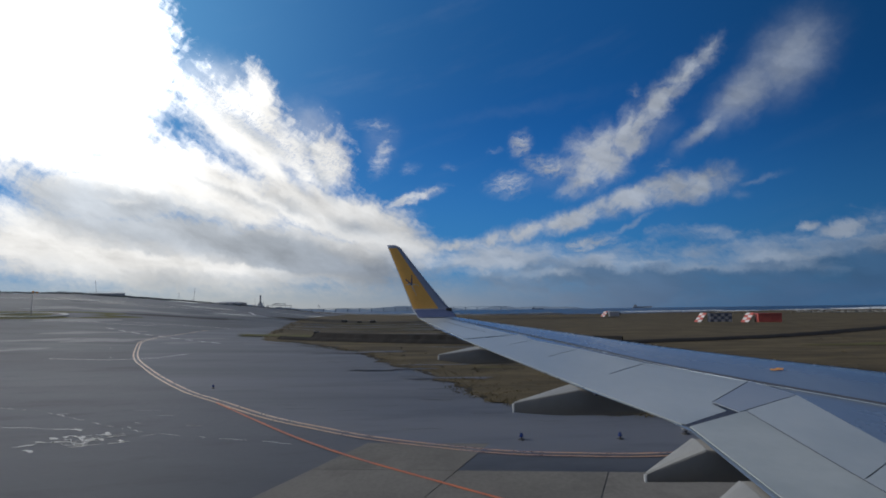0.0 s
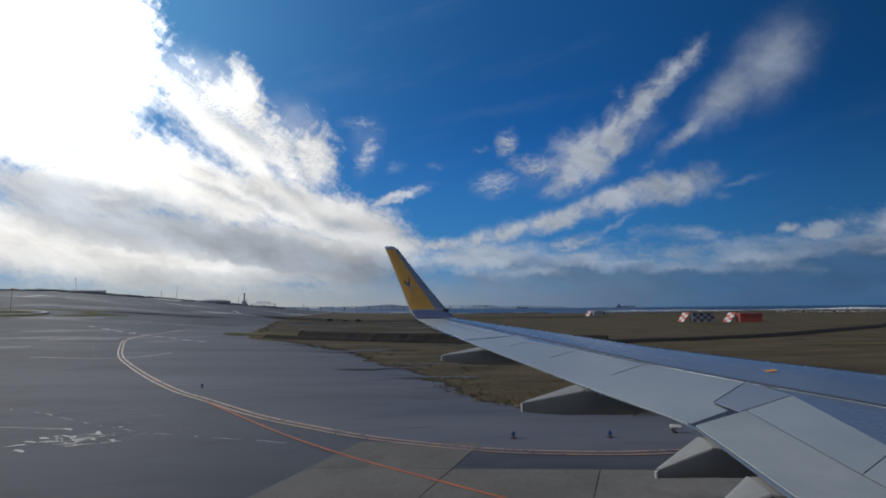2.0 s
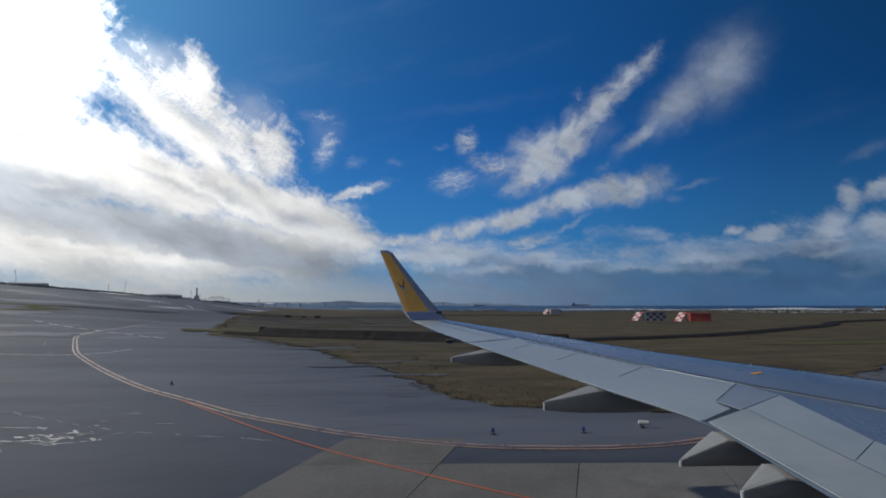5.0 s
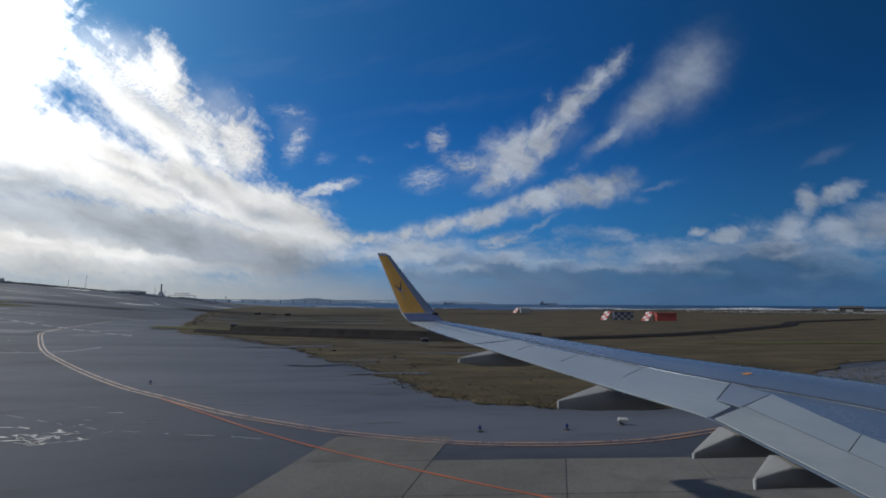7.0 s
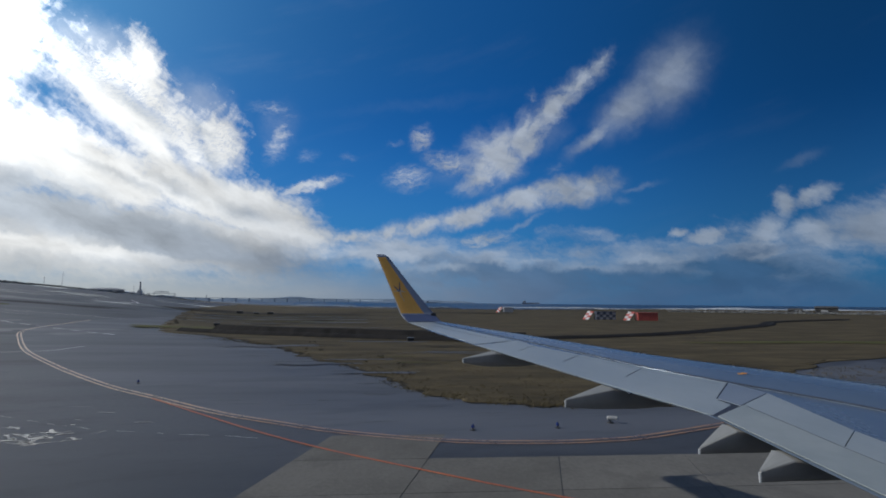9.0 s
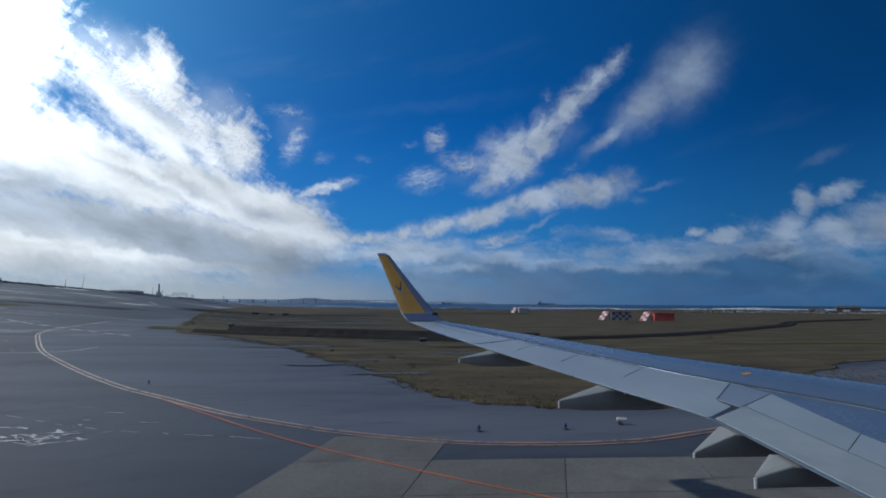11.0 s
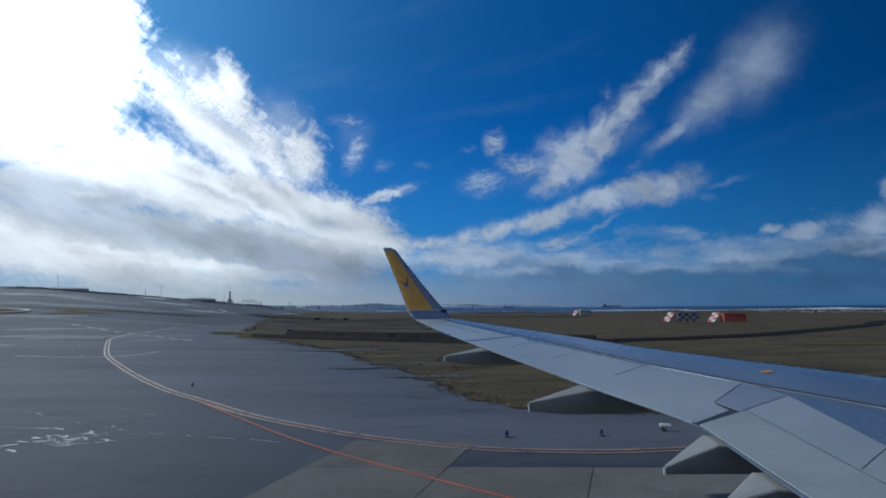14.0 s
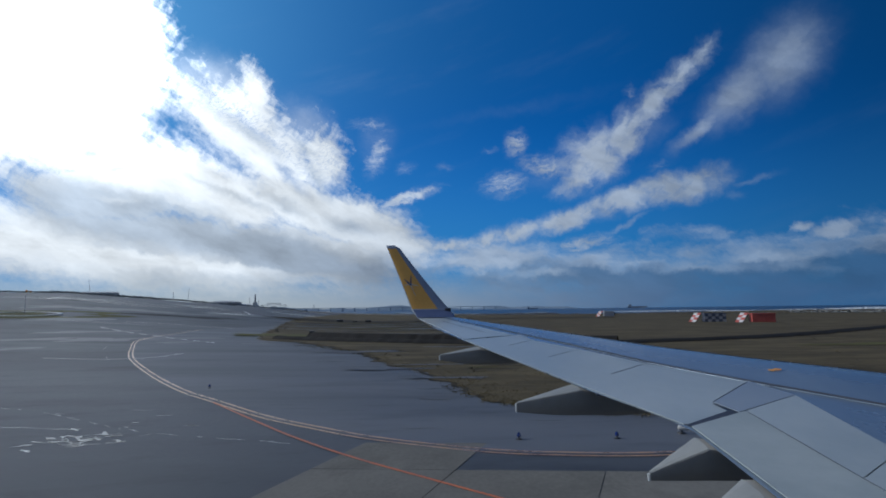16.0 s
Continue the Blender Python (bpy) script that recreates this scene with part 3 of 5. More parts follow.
# ---------------------------------------------------------------- paint, repairs, cracks and puddles on the apron
for side, tone in ((-.19, YELLOW_PAINT), (.19, YELLOW_PAINT)):
    tagged(strip("taxiway_edge_line", LINE, .14, .020, tone, count=200, shift=side), "worn yellow double edge line painted on asphalt", "road marking", "double edge line", "structure")

LEAD_OFF = [(-13.4, 29.2), (-9.7, 24.9), (-6.7, 21.5), (-4.0, 18.8), (-1.3, 16.5), (1.3, 14.4), (3.6, 12.8), (6.0, 11.4)]
CROSS_LINE = [(-43.9, 55.8), (-36.9, 54.7), (-33.2, 56.3), (-32.5, 61.6)]
CROSS_DASHES = [(-79.0, 114.3), (-61.4, 99.5), (-47.7, 88.1), (-36.8, 79.1)]
for pts, wdt, count in (([(-88, 134), (-70, 131), (-55, 124)], .16, 30), ([(-150, 245), (-118, 232), (-92, 226)], .7, 30), ([(-97, 219), (-92, 222), (-88, 224)], .8, 12),
                        ([(-100, 128), (-86, 127), (-74, 125)], .14, 30), ([(-92, 221.5), (-100, 238), (-112, 262)], .6, 16)):
    tagged(strip("taxiway_line", pts, wdt, .02, WHITE_PAINT, count=count), "thin white line painted on the apron", "road marking", "apron lines", "structure")
for x, y, dx, dy in ((-45.3, 67, -2.5, 4.1), (-36.6, 55.1, -2.4, 3.0), (-60, 78, 1.2, .2)):
    tagged(strip("lead_dash", [(x, y), (x + dx / 2, y + dy / 2), (x + dx, y + dy)], .02, .02, WHITE_PAINT, count=4), "short white dash painted on the apron", "road marking", "apron dashes", "structure")


tagged(strip("lead_off_line", LEAD_OFF, .12, .024, ORANGE_PAINT, count=120), "thin orange guide line curving away over the apron", "road marking", "guide lines", "structure")
tagged(strip("apron_line", CROSS_LINE, .16, .018, WHITE_PAINT, count=60, wander=.03), "thin worn white line across the apron", "road marking", "apron lines", "structure")
for a, b in zip(CROSS_DASHES, CROSS_DASHES[1:]):
    for k in (.06, .40, .72):
        ends = [(a[0] + (b[0] - a[0]) * q, a[1] + (b[1] - a[1]) * q) for q in (k, k + .10, k + .20)]
        tagged(strip("dashed_line", ends, .30, .02, WHITE_PAINT, count=4), "short white dash painted on the apron", "road marking", "dashed line", "structure")


WORN = random.Random(12)
k = 0.0
while k < 1:
    run, gap = WORN.uniform(.01, .075), WORN.uniform(.008, .05)
    pts = []
    for j in range(4):
        q = k + run * j / 3
        pts.append((-25.0 + 17.8 * q, 27.9 - 7.6 * q + .5 * math.sin(q * 7) + WORN.uniform(-.035, .035)))
    tagged(strip("worn_line", pts, WORN.uniform(.018, .062), .016, WHITE_PAINT, count=14, wander=.06, taper=WORN.random() < .6), "worn stretch of an old white painted line", "road marking", "old white line", "structure")
    k += run + gap


def blot(name, x, y, rx, ry, lift, material, turn=0.0, rag=.35, n=40, seed=0.0):
    """A flat patch with an uneven outline."""
    v, c, s = [(x, y, lay(x, y, lift))], math.cos(radians(turn)), math.sin(radians(turn))
    for i in range(n):
        a = 2 * math.pi * i / n
        k = 1 + rag * noise.noise((math.cos(a) * 1.7 + seed, math.sin(a) * 1.7, seed * 3.1)) * 1.6
        px, py = math.cos(a) * rx * k, math.sin(a) * ry * k
        qx, qy = x + px * c - py * s, y + px * s + py * c
        v.append((qx, qy, lay(qx, qy, lift)))
    return sheet_object(name, v, [(0, i + 1, (i + 1) % n + 1) for i in range(n)], material)


for i, (x, y, rx, ry, turn) in enumerate(((-172, 236, 20, 3.2, 38), (-190, 262, 26, 3.4, 40), (-150, 222, 14, 1.6, 38), (-132, 216, 12, 1.2, 30), (-150, 290, 15, 8, 10), (-128, 262, 9, 4, 15), (-205, 250, 14, 5, 25),
                                          (-95, 212, 6, 2.2, 5), (-110, 330, 18, 7, 0), (-78, 380, 14, 8, 0))):
    tagged(blot("puddle", x, y, rx, ry, .022, WATER, turn, .5, seed=i * 1.3), "shallow rain puddle reflecting the bright sky", "puddle", "puddles")
sheen = random.Random(31)
for i in range(14):
    a, r = sheen.uniform(-41, -21), sheen.uniform(70, 230)
    x, y = r * math.sin(radians(a)), r * math.cos(radians(a))
    rx = r * sheen.uniform(.02, .075)
    tagged(blot("damp_patch", x, y, rx, rx * sheen.uniform(.25, .6), .016, DAMP_FAR, -a + sheen.uniform(-12, 12), .7, 40, i * 1.7 + 4), "broad damp patch shining on the asphalt", "puddle", "damp patches")
damp = random.Random(8)
for i in range(46):
    x, y = damp.gauss(-14.3, .9), damp.gauss(21.0, .8)
    rx = damp.uniform(.06, .34) * (1.6 if i < 6 else 1)
    tagged(blot("wet_patch", x, y, rx, rx * damp.uniform(.12, .4), .014, DAMP, damp.uniform(-50, 50), 1.0, 22, i * 2.1), "small glinting wet patch on asphalt", "puddle", "wet patches")
for i, (x, y, rx) in enumerate(((-18.4, 22.9, .9), (-16.9, 22.7, .7), (-13.9, 25.6, .4), (-15.8, 27.0, .5), (-11.5, 23.4, .3), (-19, 26, .4))):
    tagged(blot("wet_patch", x, y, rx, .05, .014, DAMP, -4, 1.0, 22, i * 1.7), "small glinting wet patch on asphalt", "puddle", "wet patches")
for i, (x, y, rx, ry, turn) in enumerate(((-36, 78, 10, 2.2, 0), (-90, 170, 16, 5, 10))):
    tagged(blot("asphalt_patch", x, y, rx, ry, .008, PATCH, turn, .5, seed=i * 1.9 + 7), "dark oil-stained patch on the asphalt", "stain", "apron stains", "structure")

rng = random.Random(4)
for i in range(26):
    y = rng.uniform(27, 88)
    edge = lerp_table(y, [(26, 4), (30, 0), (34, -1.5), (41, -3.5), (50, -8), (58, -11.5), (70, -18), (82, -27), (93, -37)])
    x = edge - rng.uniform(.0, 6) * (y / 50)
    ln = rng.uniform(1.4, 5.5) * y / 50
    pts = [(x + ln * k / 4, y - .05 * ln * k / 4 + rng.uniform(-.15, .15)) for k in range(5)]
    tagged(strip("pavement_crack", pts, rng.uniform(.06, .22) * y / 50, .030, CRACK, count=30, wander=.5, taper=True), "weed-grown crack in the old asphalt", "crack", "shoulder cracks", "structure")
for i in range(8):
    x, y = rng.uniform(-17, 4), rng.uniform(22, 29)
    if y < lerp_table(x, [(-17, 34), (-9, 26.5), (-3, 22.5), (4, 20.5)]):
        continue
    pts = [(x + k * .6, y + rng.uniform(-.1, .1)) for k in range(4)]
    tagged(strip("pavement_crack", pts, .05, .022, CRACK, count=16, wander=.2, taper=True), "weed-grown crack in the old asphalt", "crack", "shoulder cracks", "structure")

# dark strips that paint the shade of the turf's lip beside the pavement
for a, b in ((4, 8), (7, 12), (11, 16)):
    pts = [(x + noise.noise((x * .5, y * .5, 3)) * 1.6, y + noise.noise((x * .35, y * .35, 9)) * 1.0 - .1) for x, y in (tuple(p)[:2] for p in catmull(GRASS_NEAR[a:b + 1], 60))]
    for lift, wide in ((.034, .55), (.05, .22)):
        tagged(strip("turf_rim", pts, wide * pts[30][1] / 45, lift, SOIL_AND_SHADE, count=240, wander=.7, taper=True), "dark strip painting the shade along the lip of the turf", "ground patch", "turf rims", "structure")

# paler slabs of worn pavement beside the aircraft, with narrow joints
SLAB = surface("worn_pale_pavement", (.142, .139, .130), (.210, .204, .190), 4, .92, .05, .25, 8.0, patch=.25, streak=(1, 1.6, 1), spec=.03, per_piece=.25, stain=.4)
slabs = tagged(thing("apron_slabs", (0, 0, 0)), "worn pale pavement slabs beside the taxiway line", "pavement", kind="structure")
for i in range(6):
    for j in range(4):
        x, y = -7.4 + i * 4.2 + j * .9, 7.4 + j * 3.3
        if y + 3.2 > lerp_table(x, [(-6, 22.5), (-3, 20.6), (0, 19.4), (6, 18.6), (16, 20.4)]):
            continue
        bm = bmesh.new()
        top = [bm.verts.new((x + a, y + b, .013)) for a, b in ((.012, .012), (4.188, .012), (5.082, 3.288), (.912, 3.288))]
        low = [bm.verts.new((v.co.x, v.co.y, -.05)) for v in top]
        bm.faces.new(top)
        for k in range(4):
            bm.faces.new((top[k], top[(k + 1) % 4], low[(k + 1) % 4], low[k]))
        part("slab", bm, SLAB, slabs)

# ditches with banks through the turf, and bare or green patches in it
DITCH = [(-1.7, .02), (-1.1, .26), (-.6, .20), (-.2, .08), (.3, .08), (.7, .22), (1.2, .28), (1.9, .02)]
TRENCH = [(-5.0, .02), (-4.0, .50), (-3.2, .46), (-2.4, .05), (2.6, .04), (3.4, .70), (4.4, .80), (6.0, .02)]
# The trench's shade comes from the dark ditch colour.
for pts, cut in (([(-31, 93.5), (-27, 91.5), (-22.5, 89), (-14, 85), (-6.6, 81.5), (4.8, 76.5), (16, 73)], TRENCH), ([(14, 74), (21.4, 77), (33, 82), (47, 91), (62, 104), (85, 125), (106, 150), (150, 178)], DITCH)):
    tagged(strip("drainage_ditch", pts, 1, .06, DITCH_SHADE, count=120, profile=cut, wander=.5), "drainage ditch with low banks in the turf, its shade painted dark", "ditch", "ditches", "structure")
for i, (x, y, rx, ry, m) in enumerate(((-33, 101, 8, 5.5, MOSS), (-27, 96, 6, 3, MOSS), (-40, 210, 26, 9, SOIL_AND_SHADE), (-18, 150, 16, 2.2, OLD_ASPHALT), (-14, 132, 12, 1.6, OLD_ASPHALT), (-24, 170, 10, 1.6, SOIL_AND_SHADE),
                                       (20, 250, 40, 8, SOIL_AND_SHADE), (-4, 118, 8, 1.0, SOIL_AND_SHADE), (60, 70, 18, 3, MOSS), (-8, 45, 3.6, .8, OLD_ASPHALT), (-1.5, 39, 2.6, .6, OLD_ASPHALT), (-13, 63, 4.5, 1.1, OLD_ASPHALT))):
    tagged(blot("turf_patch", x, y, rx, ry, .075, m, 0, .6, seed=i * 1.1 + 30), "bare or mossy patch in the turf", "ground patch", "turf patches", "structure")


streaks = random.Random(21)
for i in range(90):
    y = streaks.uniform(44, 200)
    x = lerp_table(y, [(40, -3), (58, -10), (82, -26), (100, -36), (160, -52), (240, -72)]) + streaks.uniform(1.0, 26) * y / 90
    rx = streaks.uniform(1.5, 6.0) * y / 80
    m = (OLD_ASPHALT, SOIL_AND_SHADE, SOIL_AND_SHADE, MOSS)[i % 4]
    tagged(blot("turf_patch", x, y, rx, rx * streaks.uniform(.05, .12), .078, m, streaks.uniform(-6, 3), .8, 30, i * 1.37 + 60), "bare or mossy patch in the turf", "ground patch", "turf patches", "structure")


def tufts(name, count, seed, span, label):
    """Blades of dry grass in clumps, one mesh."""
    r = random.Random(seed)
    verts, faces = [], []
    edge = catmull(GRASS_NEAR[4:18], 400)
    while len(faces) < count:
        p = edge[r.randrange(400)]
        back = r.random() ** 2.2 * span
        d = Vector((p.x * .12 + .9, 1.0, 0)).normalized()
        cx, cy = p.x + d.x * back + r.uniform(-.7, .7), p.y + d.y * back + r.uniform(-.5, .5)
        high = r.uniform(.03, .10)
        for _ in range(7):
            x, y, a = cx + r.gauss(0, .14), cy + r.gauss(0, .14), r.uniform(0, 6.28)
            wd, h, lx, ly = r.uniform(.012, .03), high * r.uniform(.6, 1.2), r.gauss(0, .06), r.gauss(0, .06)
            k = len(verts)
            verts += [(x - wd * math.cos(a), y - wd * math.sin(a), .03), (x + wd * math.cos(a), y + wd * math.sin(a), .03), (x + lx, y + ly, .06 + h)]
            faces.append((k, k + 1, k + 2))
    return tagged(sheet_object(name, verts, faces, BLADE, smooth=False), label, "grass", kind="stuff")


tufts("grass_tufts", 14000, 3, 16, "dry grass blades along the edge of the turf")


# ---------------------------------------------------------------- the aircraft and its wing
LEADING = [(-2.2, 13.6), (2, 10.6), (7.8, 5.80), (8.8, 4.82), (9.9, 3.85), (11.2, 3.0), (12.4, 2.2), (13.7, 1.25), (15.25, .22)]
SPAR = [(-2.2, 9.2), (2, 7.0), (6.14, 4.70), (6.7, 4.34), (7.23, 3.97), (7.9, 3.54), (8.7, 3.07), (9.6, 2.67), (10.66, 2.19), (12.32, 1.37), (14.57, .24), (15.25, -.08)]
TRAILING = [(-2.2, 2.40), (3.95, 2.40), (5.70, 2.43), (7.1, 1.87), (10.18, .78), (11.22, .42), (13.42, -.32), (15.25, -.77)]


def deck(y):
    """Height of the wing's upper side, y metres out."""
    return 3.0 + .0875 * y


def rise(y):
    """How far the front skin stands over the rear panels, y metres out."""
    return .007 + .016 * smooth_step((14.5 - y) / 8)


def crown(y):
    """The front skin's curve at y: (x, height) from the rear spar to the nose."""
    le, sp, te = lerp_table(y, LEADING), lerp_table(y, SPAR), lerp_table(y, TRAILING)
    c, z = le - te, deck(y)
    nose = min(.16, .05 * c)
    return [(sp + .008, z + rise(y)), (sp + .25 * (le - sp), z + rise(y) + .009 * c), (sp + .55 * (le - sp), z + rise(y) + .013 * c), (sp + .80 * (le - sp), z + rise(y) + .009 * c),
            (sp + .94 * (le - sp), z + rise(y) - .3 * nose), (le - .01, z - nose)]


aircraft = tagged(thing("airliner", turn=2.01), "white narrow-body airliner with a pale grey wing and a yellow winglet", "aircraft")

bm = bmesh.new()
rings = []
for i in range(46):
    y = -2.2 + 17.45 * i / 45
    le, sp, te = lerp_table(y, LEADING), lerp_table(y, SPAR), lerp_table(y, TRAILING)
    c, z = le - te, deck(y)
    nose = min(.16, .05 * c)
    sect = [(te + .004, z - .006), (te + .02, z), (te + .3 * (sp - te), z), (te + .7 * (sp - te), z), (sp, z), *crown(y), (le - .05 * c, z - nose - .035 * c), (le - .3 * c, z - .105 * c), (te + .35 * c, z - .075 * c), (te + .1 * c, z - .03 * c - .01), (te + .012, z - .014)]
    rings.append([bm.verts.new((x, y, h)) for x, h in sect])
for a, b in zip(rings, rings[1:]):
    for k in range(len(a)):
        bm.faces.new((a[k], a[(k + 1) % len(a)], b[(k + 1) % len(a)], b[k]))
bm.faces.new(rings[0]), bm.faces.new(rings[-1])
wing = part("wing", bm, WING_FRONT, aircraft, "glossy grey wing skin, tinted with the blue of the sky", smooth=True)
wing.data.set_sharp_from_angle(angle=radians(28))


def plate(name, corners, material, lift=.010, label="", thick=.008, cells=8):
    """A panel of the wing: corners aft outboard, fore outboard, fore inboard, aft inboard, in plan."""
    a, b, c, d = (Vector((*p, 0)) for p in corners)
    top, bottom, bm = [], [], bmesh.new()
    for i in range(cells + 1):
        for j in (0, .5, 1):
            p = a.lerp(d, i / cells).lerp(b.lerp(c, i / cells), j)
            top.append(bm.verts.new((p.x, p.y, deck(p.y) + lift)))
    for v in list(top):
        bottom.append(bm.verts.new(v.co - Vector((0, 0, thick))))
    for g in (top, bottom):
        for i in range(cells):
            for j in range(2):
                k = i * 3 + j
                bm.faces.new((g[k], g[k + 3], g[k + 4], g[k + 1]))
    rim = [i * 3 for i in range(cells + 1)] + [cells * 3 + 1] + [i * 3 + 2 for i in range(cells, -1, -1)] + [1]
    for k, q in zip(rim, rim[1:] + rim[:1]):
        bm.faces.new((top[k], top[q], bottom[q], bottom[k]))
    return part(name, bm, material, wing, label)


def seam(points, width, lift=.006):
    c = catmull(points, 40)
    verts, faces = [], []
    for i, p in enumerate(c):
        d = (c[min(i + 1, 39)] - c[max(i - 1, 0)]).normalized()
        for s in (-1, 1):
            verts.append((p.x - d.y * s * width / 2, p.y + d.x * s * width / 2, deck(p.y) + lift))
    faces = [(2 * i, 2 * i + 1, 2 * i + 3, 2 * i + 2) for i in range(39)]
    ob = sheet_object("seam", verts, faces, GAP)
    ob.parent = wing
    return ob


def toward(p, q, d):
    p, q = Vector(p), Vector(q)
    return tuple(p + (q - p).normalized() * d)


# spoilers between the rear spar and the flap
CUTS = [((.72, 11.30), (1.50, 11.82)), ((1.18, 10.42), (1.68, 11.05)), ((1.71, 9.25), (2.31, 9.97)), ((2.31, 7.93), (2.98, 8.66)), ((2.98, 6.47), (3.79, 7.43))]
for (a, b), (d, c) in zip(CUTS, CUTS[1:]):
    plate("spoiler", [toward(a, d, .012), toward(b, c, .012), toward(c, b, .012), toward(d, a, .012)], WING_REAR, label="pale grey spoiler panel")
    seam([d, ((d[0] + c[0]) / 2, (d[1] + c[1]) / 2), c], .022)
# step where the front skin ends at the rear spar, its shade painted dark
bm, lip = bmesh.new(), []
for i in range(60):
    y = 1.0 + 14.1 * i / 59
    x = lerp_table(y, SPAR)
    lip.append([bm.verts.new((x + dx, y, deck(y) + dz)) for dx, dz in ((-.013, .0125), (-.004, .0125), (-.003, rise(y) + .004), (.012, rise(y) + .004))])
for a, b in zip(lip, lip[1:]):
    for j in range(3):
        bm.faces.new((a[j], a[j + 1], b[j + 1], b[j]))
part("spar_gap", bm, GAP, wing, "dark strip painting the shade of the rear-spar step")
# outer flap, in spans that follow the trailing edge
for (a, b), (d, c) in zip([((.44, 11.2), (.71, 11.28)), ((.77, 10.2), (1.17, 10.40)), ((1.20, 9.0), (1.70, 9.23)), ((1.66, 7.72), (2.30, 7.91))], [((.77, 10.2), (1.17, 10.40)), ((1.20, 9.0), (1.70, 9.23)), ((1.66, 7.72), (2.30, 7.91)), ((2.41, 5.72), (2.97, 6.45))]):
    b, c = (b[0] + .03, b[1] + .02), (c[0] + .03, c[1] + .02)          # the flap's nose lies under the spoilers
    plate("flap_outer", [a, b, c, d], WING_REAR, .0097, label="pale grey outer flap")
plate("flap_tip", [(2.425, 5.735), (2.965, 6.44), (2.985, 6.155), (2.445, 5.715)], WING_REAR, .010, "pale grey end of the outer flap")
plate("aileron", [(-.74, 15.1), (-.13, 15.1), (1.40, 11.80), (.43, 11.27)], WING_REAR, .010, "pale grey aileron")
seam([(-.10, 14.4), (.35, 13.3), (.86, 12.2)], .02, .014)
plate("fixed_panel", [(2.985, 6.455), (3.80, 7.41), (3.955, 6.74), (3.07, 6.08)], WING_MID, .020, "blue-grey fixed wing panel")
# Flat dark sheet; the shade of the slot between the flaps is its colour.
gap_block = bmesh.new()
for p in ((2.97, 6.20), (3.06, 6.07), (2.46, 5.60), (2.42, 5.72)):
    gap_block.verts.new((*p, deck(p[1]) + .008))
gap_block.faces.new(gap_block.verts)
part("flap_gap", gap_block, GAP, wing, "flat dark sheet painting the shade between two flaps")
plate("flap_inner", [(2.44, 5.61), (3.13, 6.10), (3.13, -2.0), (2.41, -2.0)], FLAP, .0225, "off-white inner flap", cells=16)
plate("spoiler_inner", [(3.14, 6.10), (3.94, 6.70), (3.71, 4.94), (3.09, 4.41)], WING_REAR, .024, "pale grey inner spoiler")
plate("spoiler_inner", [(3.09, 4.395), (3.71, 4.925), (3.66, 1.5), (3.09, 1.5)], WING_REAR, .024, "pale grey inner spoiler")
seam([(3.135, 6.09), (3.11, 5.2), (3.09, 4.4), (3.09, 3), (3.09, 1.5)], .009, .0262)
seam([(3.04, 6.02), (2.99, 6.2), (2.95, 6.38)], .02, .022)
# hoisting mark: an orange arrow-shaped spot
spot = bmesh.new()
for p in ((4.10, 7.74), (4.16, 7.71), (4.24, 7.76), (4.32, 7.70), (4.26, 7.64), (4.18, 7.66), (4.12, 7.63), (4.06, 7.68)):
    x, y = 4.31 + (p[0] - 4.19) * .68, 7.80 + (p[1] - 7.69) * .9
    (x0, h0), (x1, h1) = crown(y)[:2]
    spot.verts.new((x, y, h0 + (h1 - h0) * (x - x0) / (x1 - x0) + .006))
spot.faces.new(spot.verts)
part("hoist_mark", spot, ORANGE, wing, "small orange hoisting mark")
for x, y in ((.79, 10.27), (1.93, 6.98)):
    bm = bmesh.new()
    box(bm, (x - .015, y - .035, deck(y) - .03), (x + .03, y + .035, deck(y) - .008), .004)
    part("hinge_slot", bm, GAP, wing, "small dark hinge slot at the trailing edge")
for y in (11.7, 12.2, 12.7, 13.2, 13.7, 14.2, 14.6):
    bm = bmesh.new()
    te = lerp_table(y, TRAILING)
    tube(bm, (te + .06, y, deck(y) + .0), (te - .20, y, deck(y) - .015), .008, .003, 6)
    part("static_wick", bm, DARK_METAL, wing)


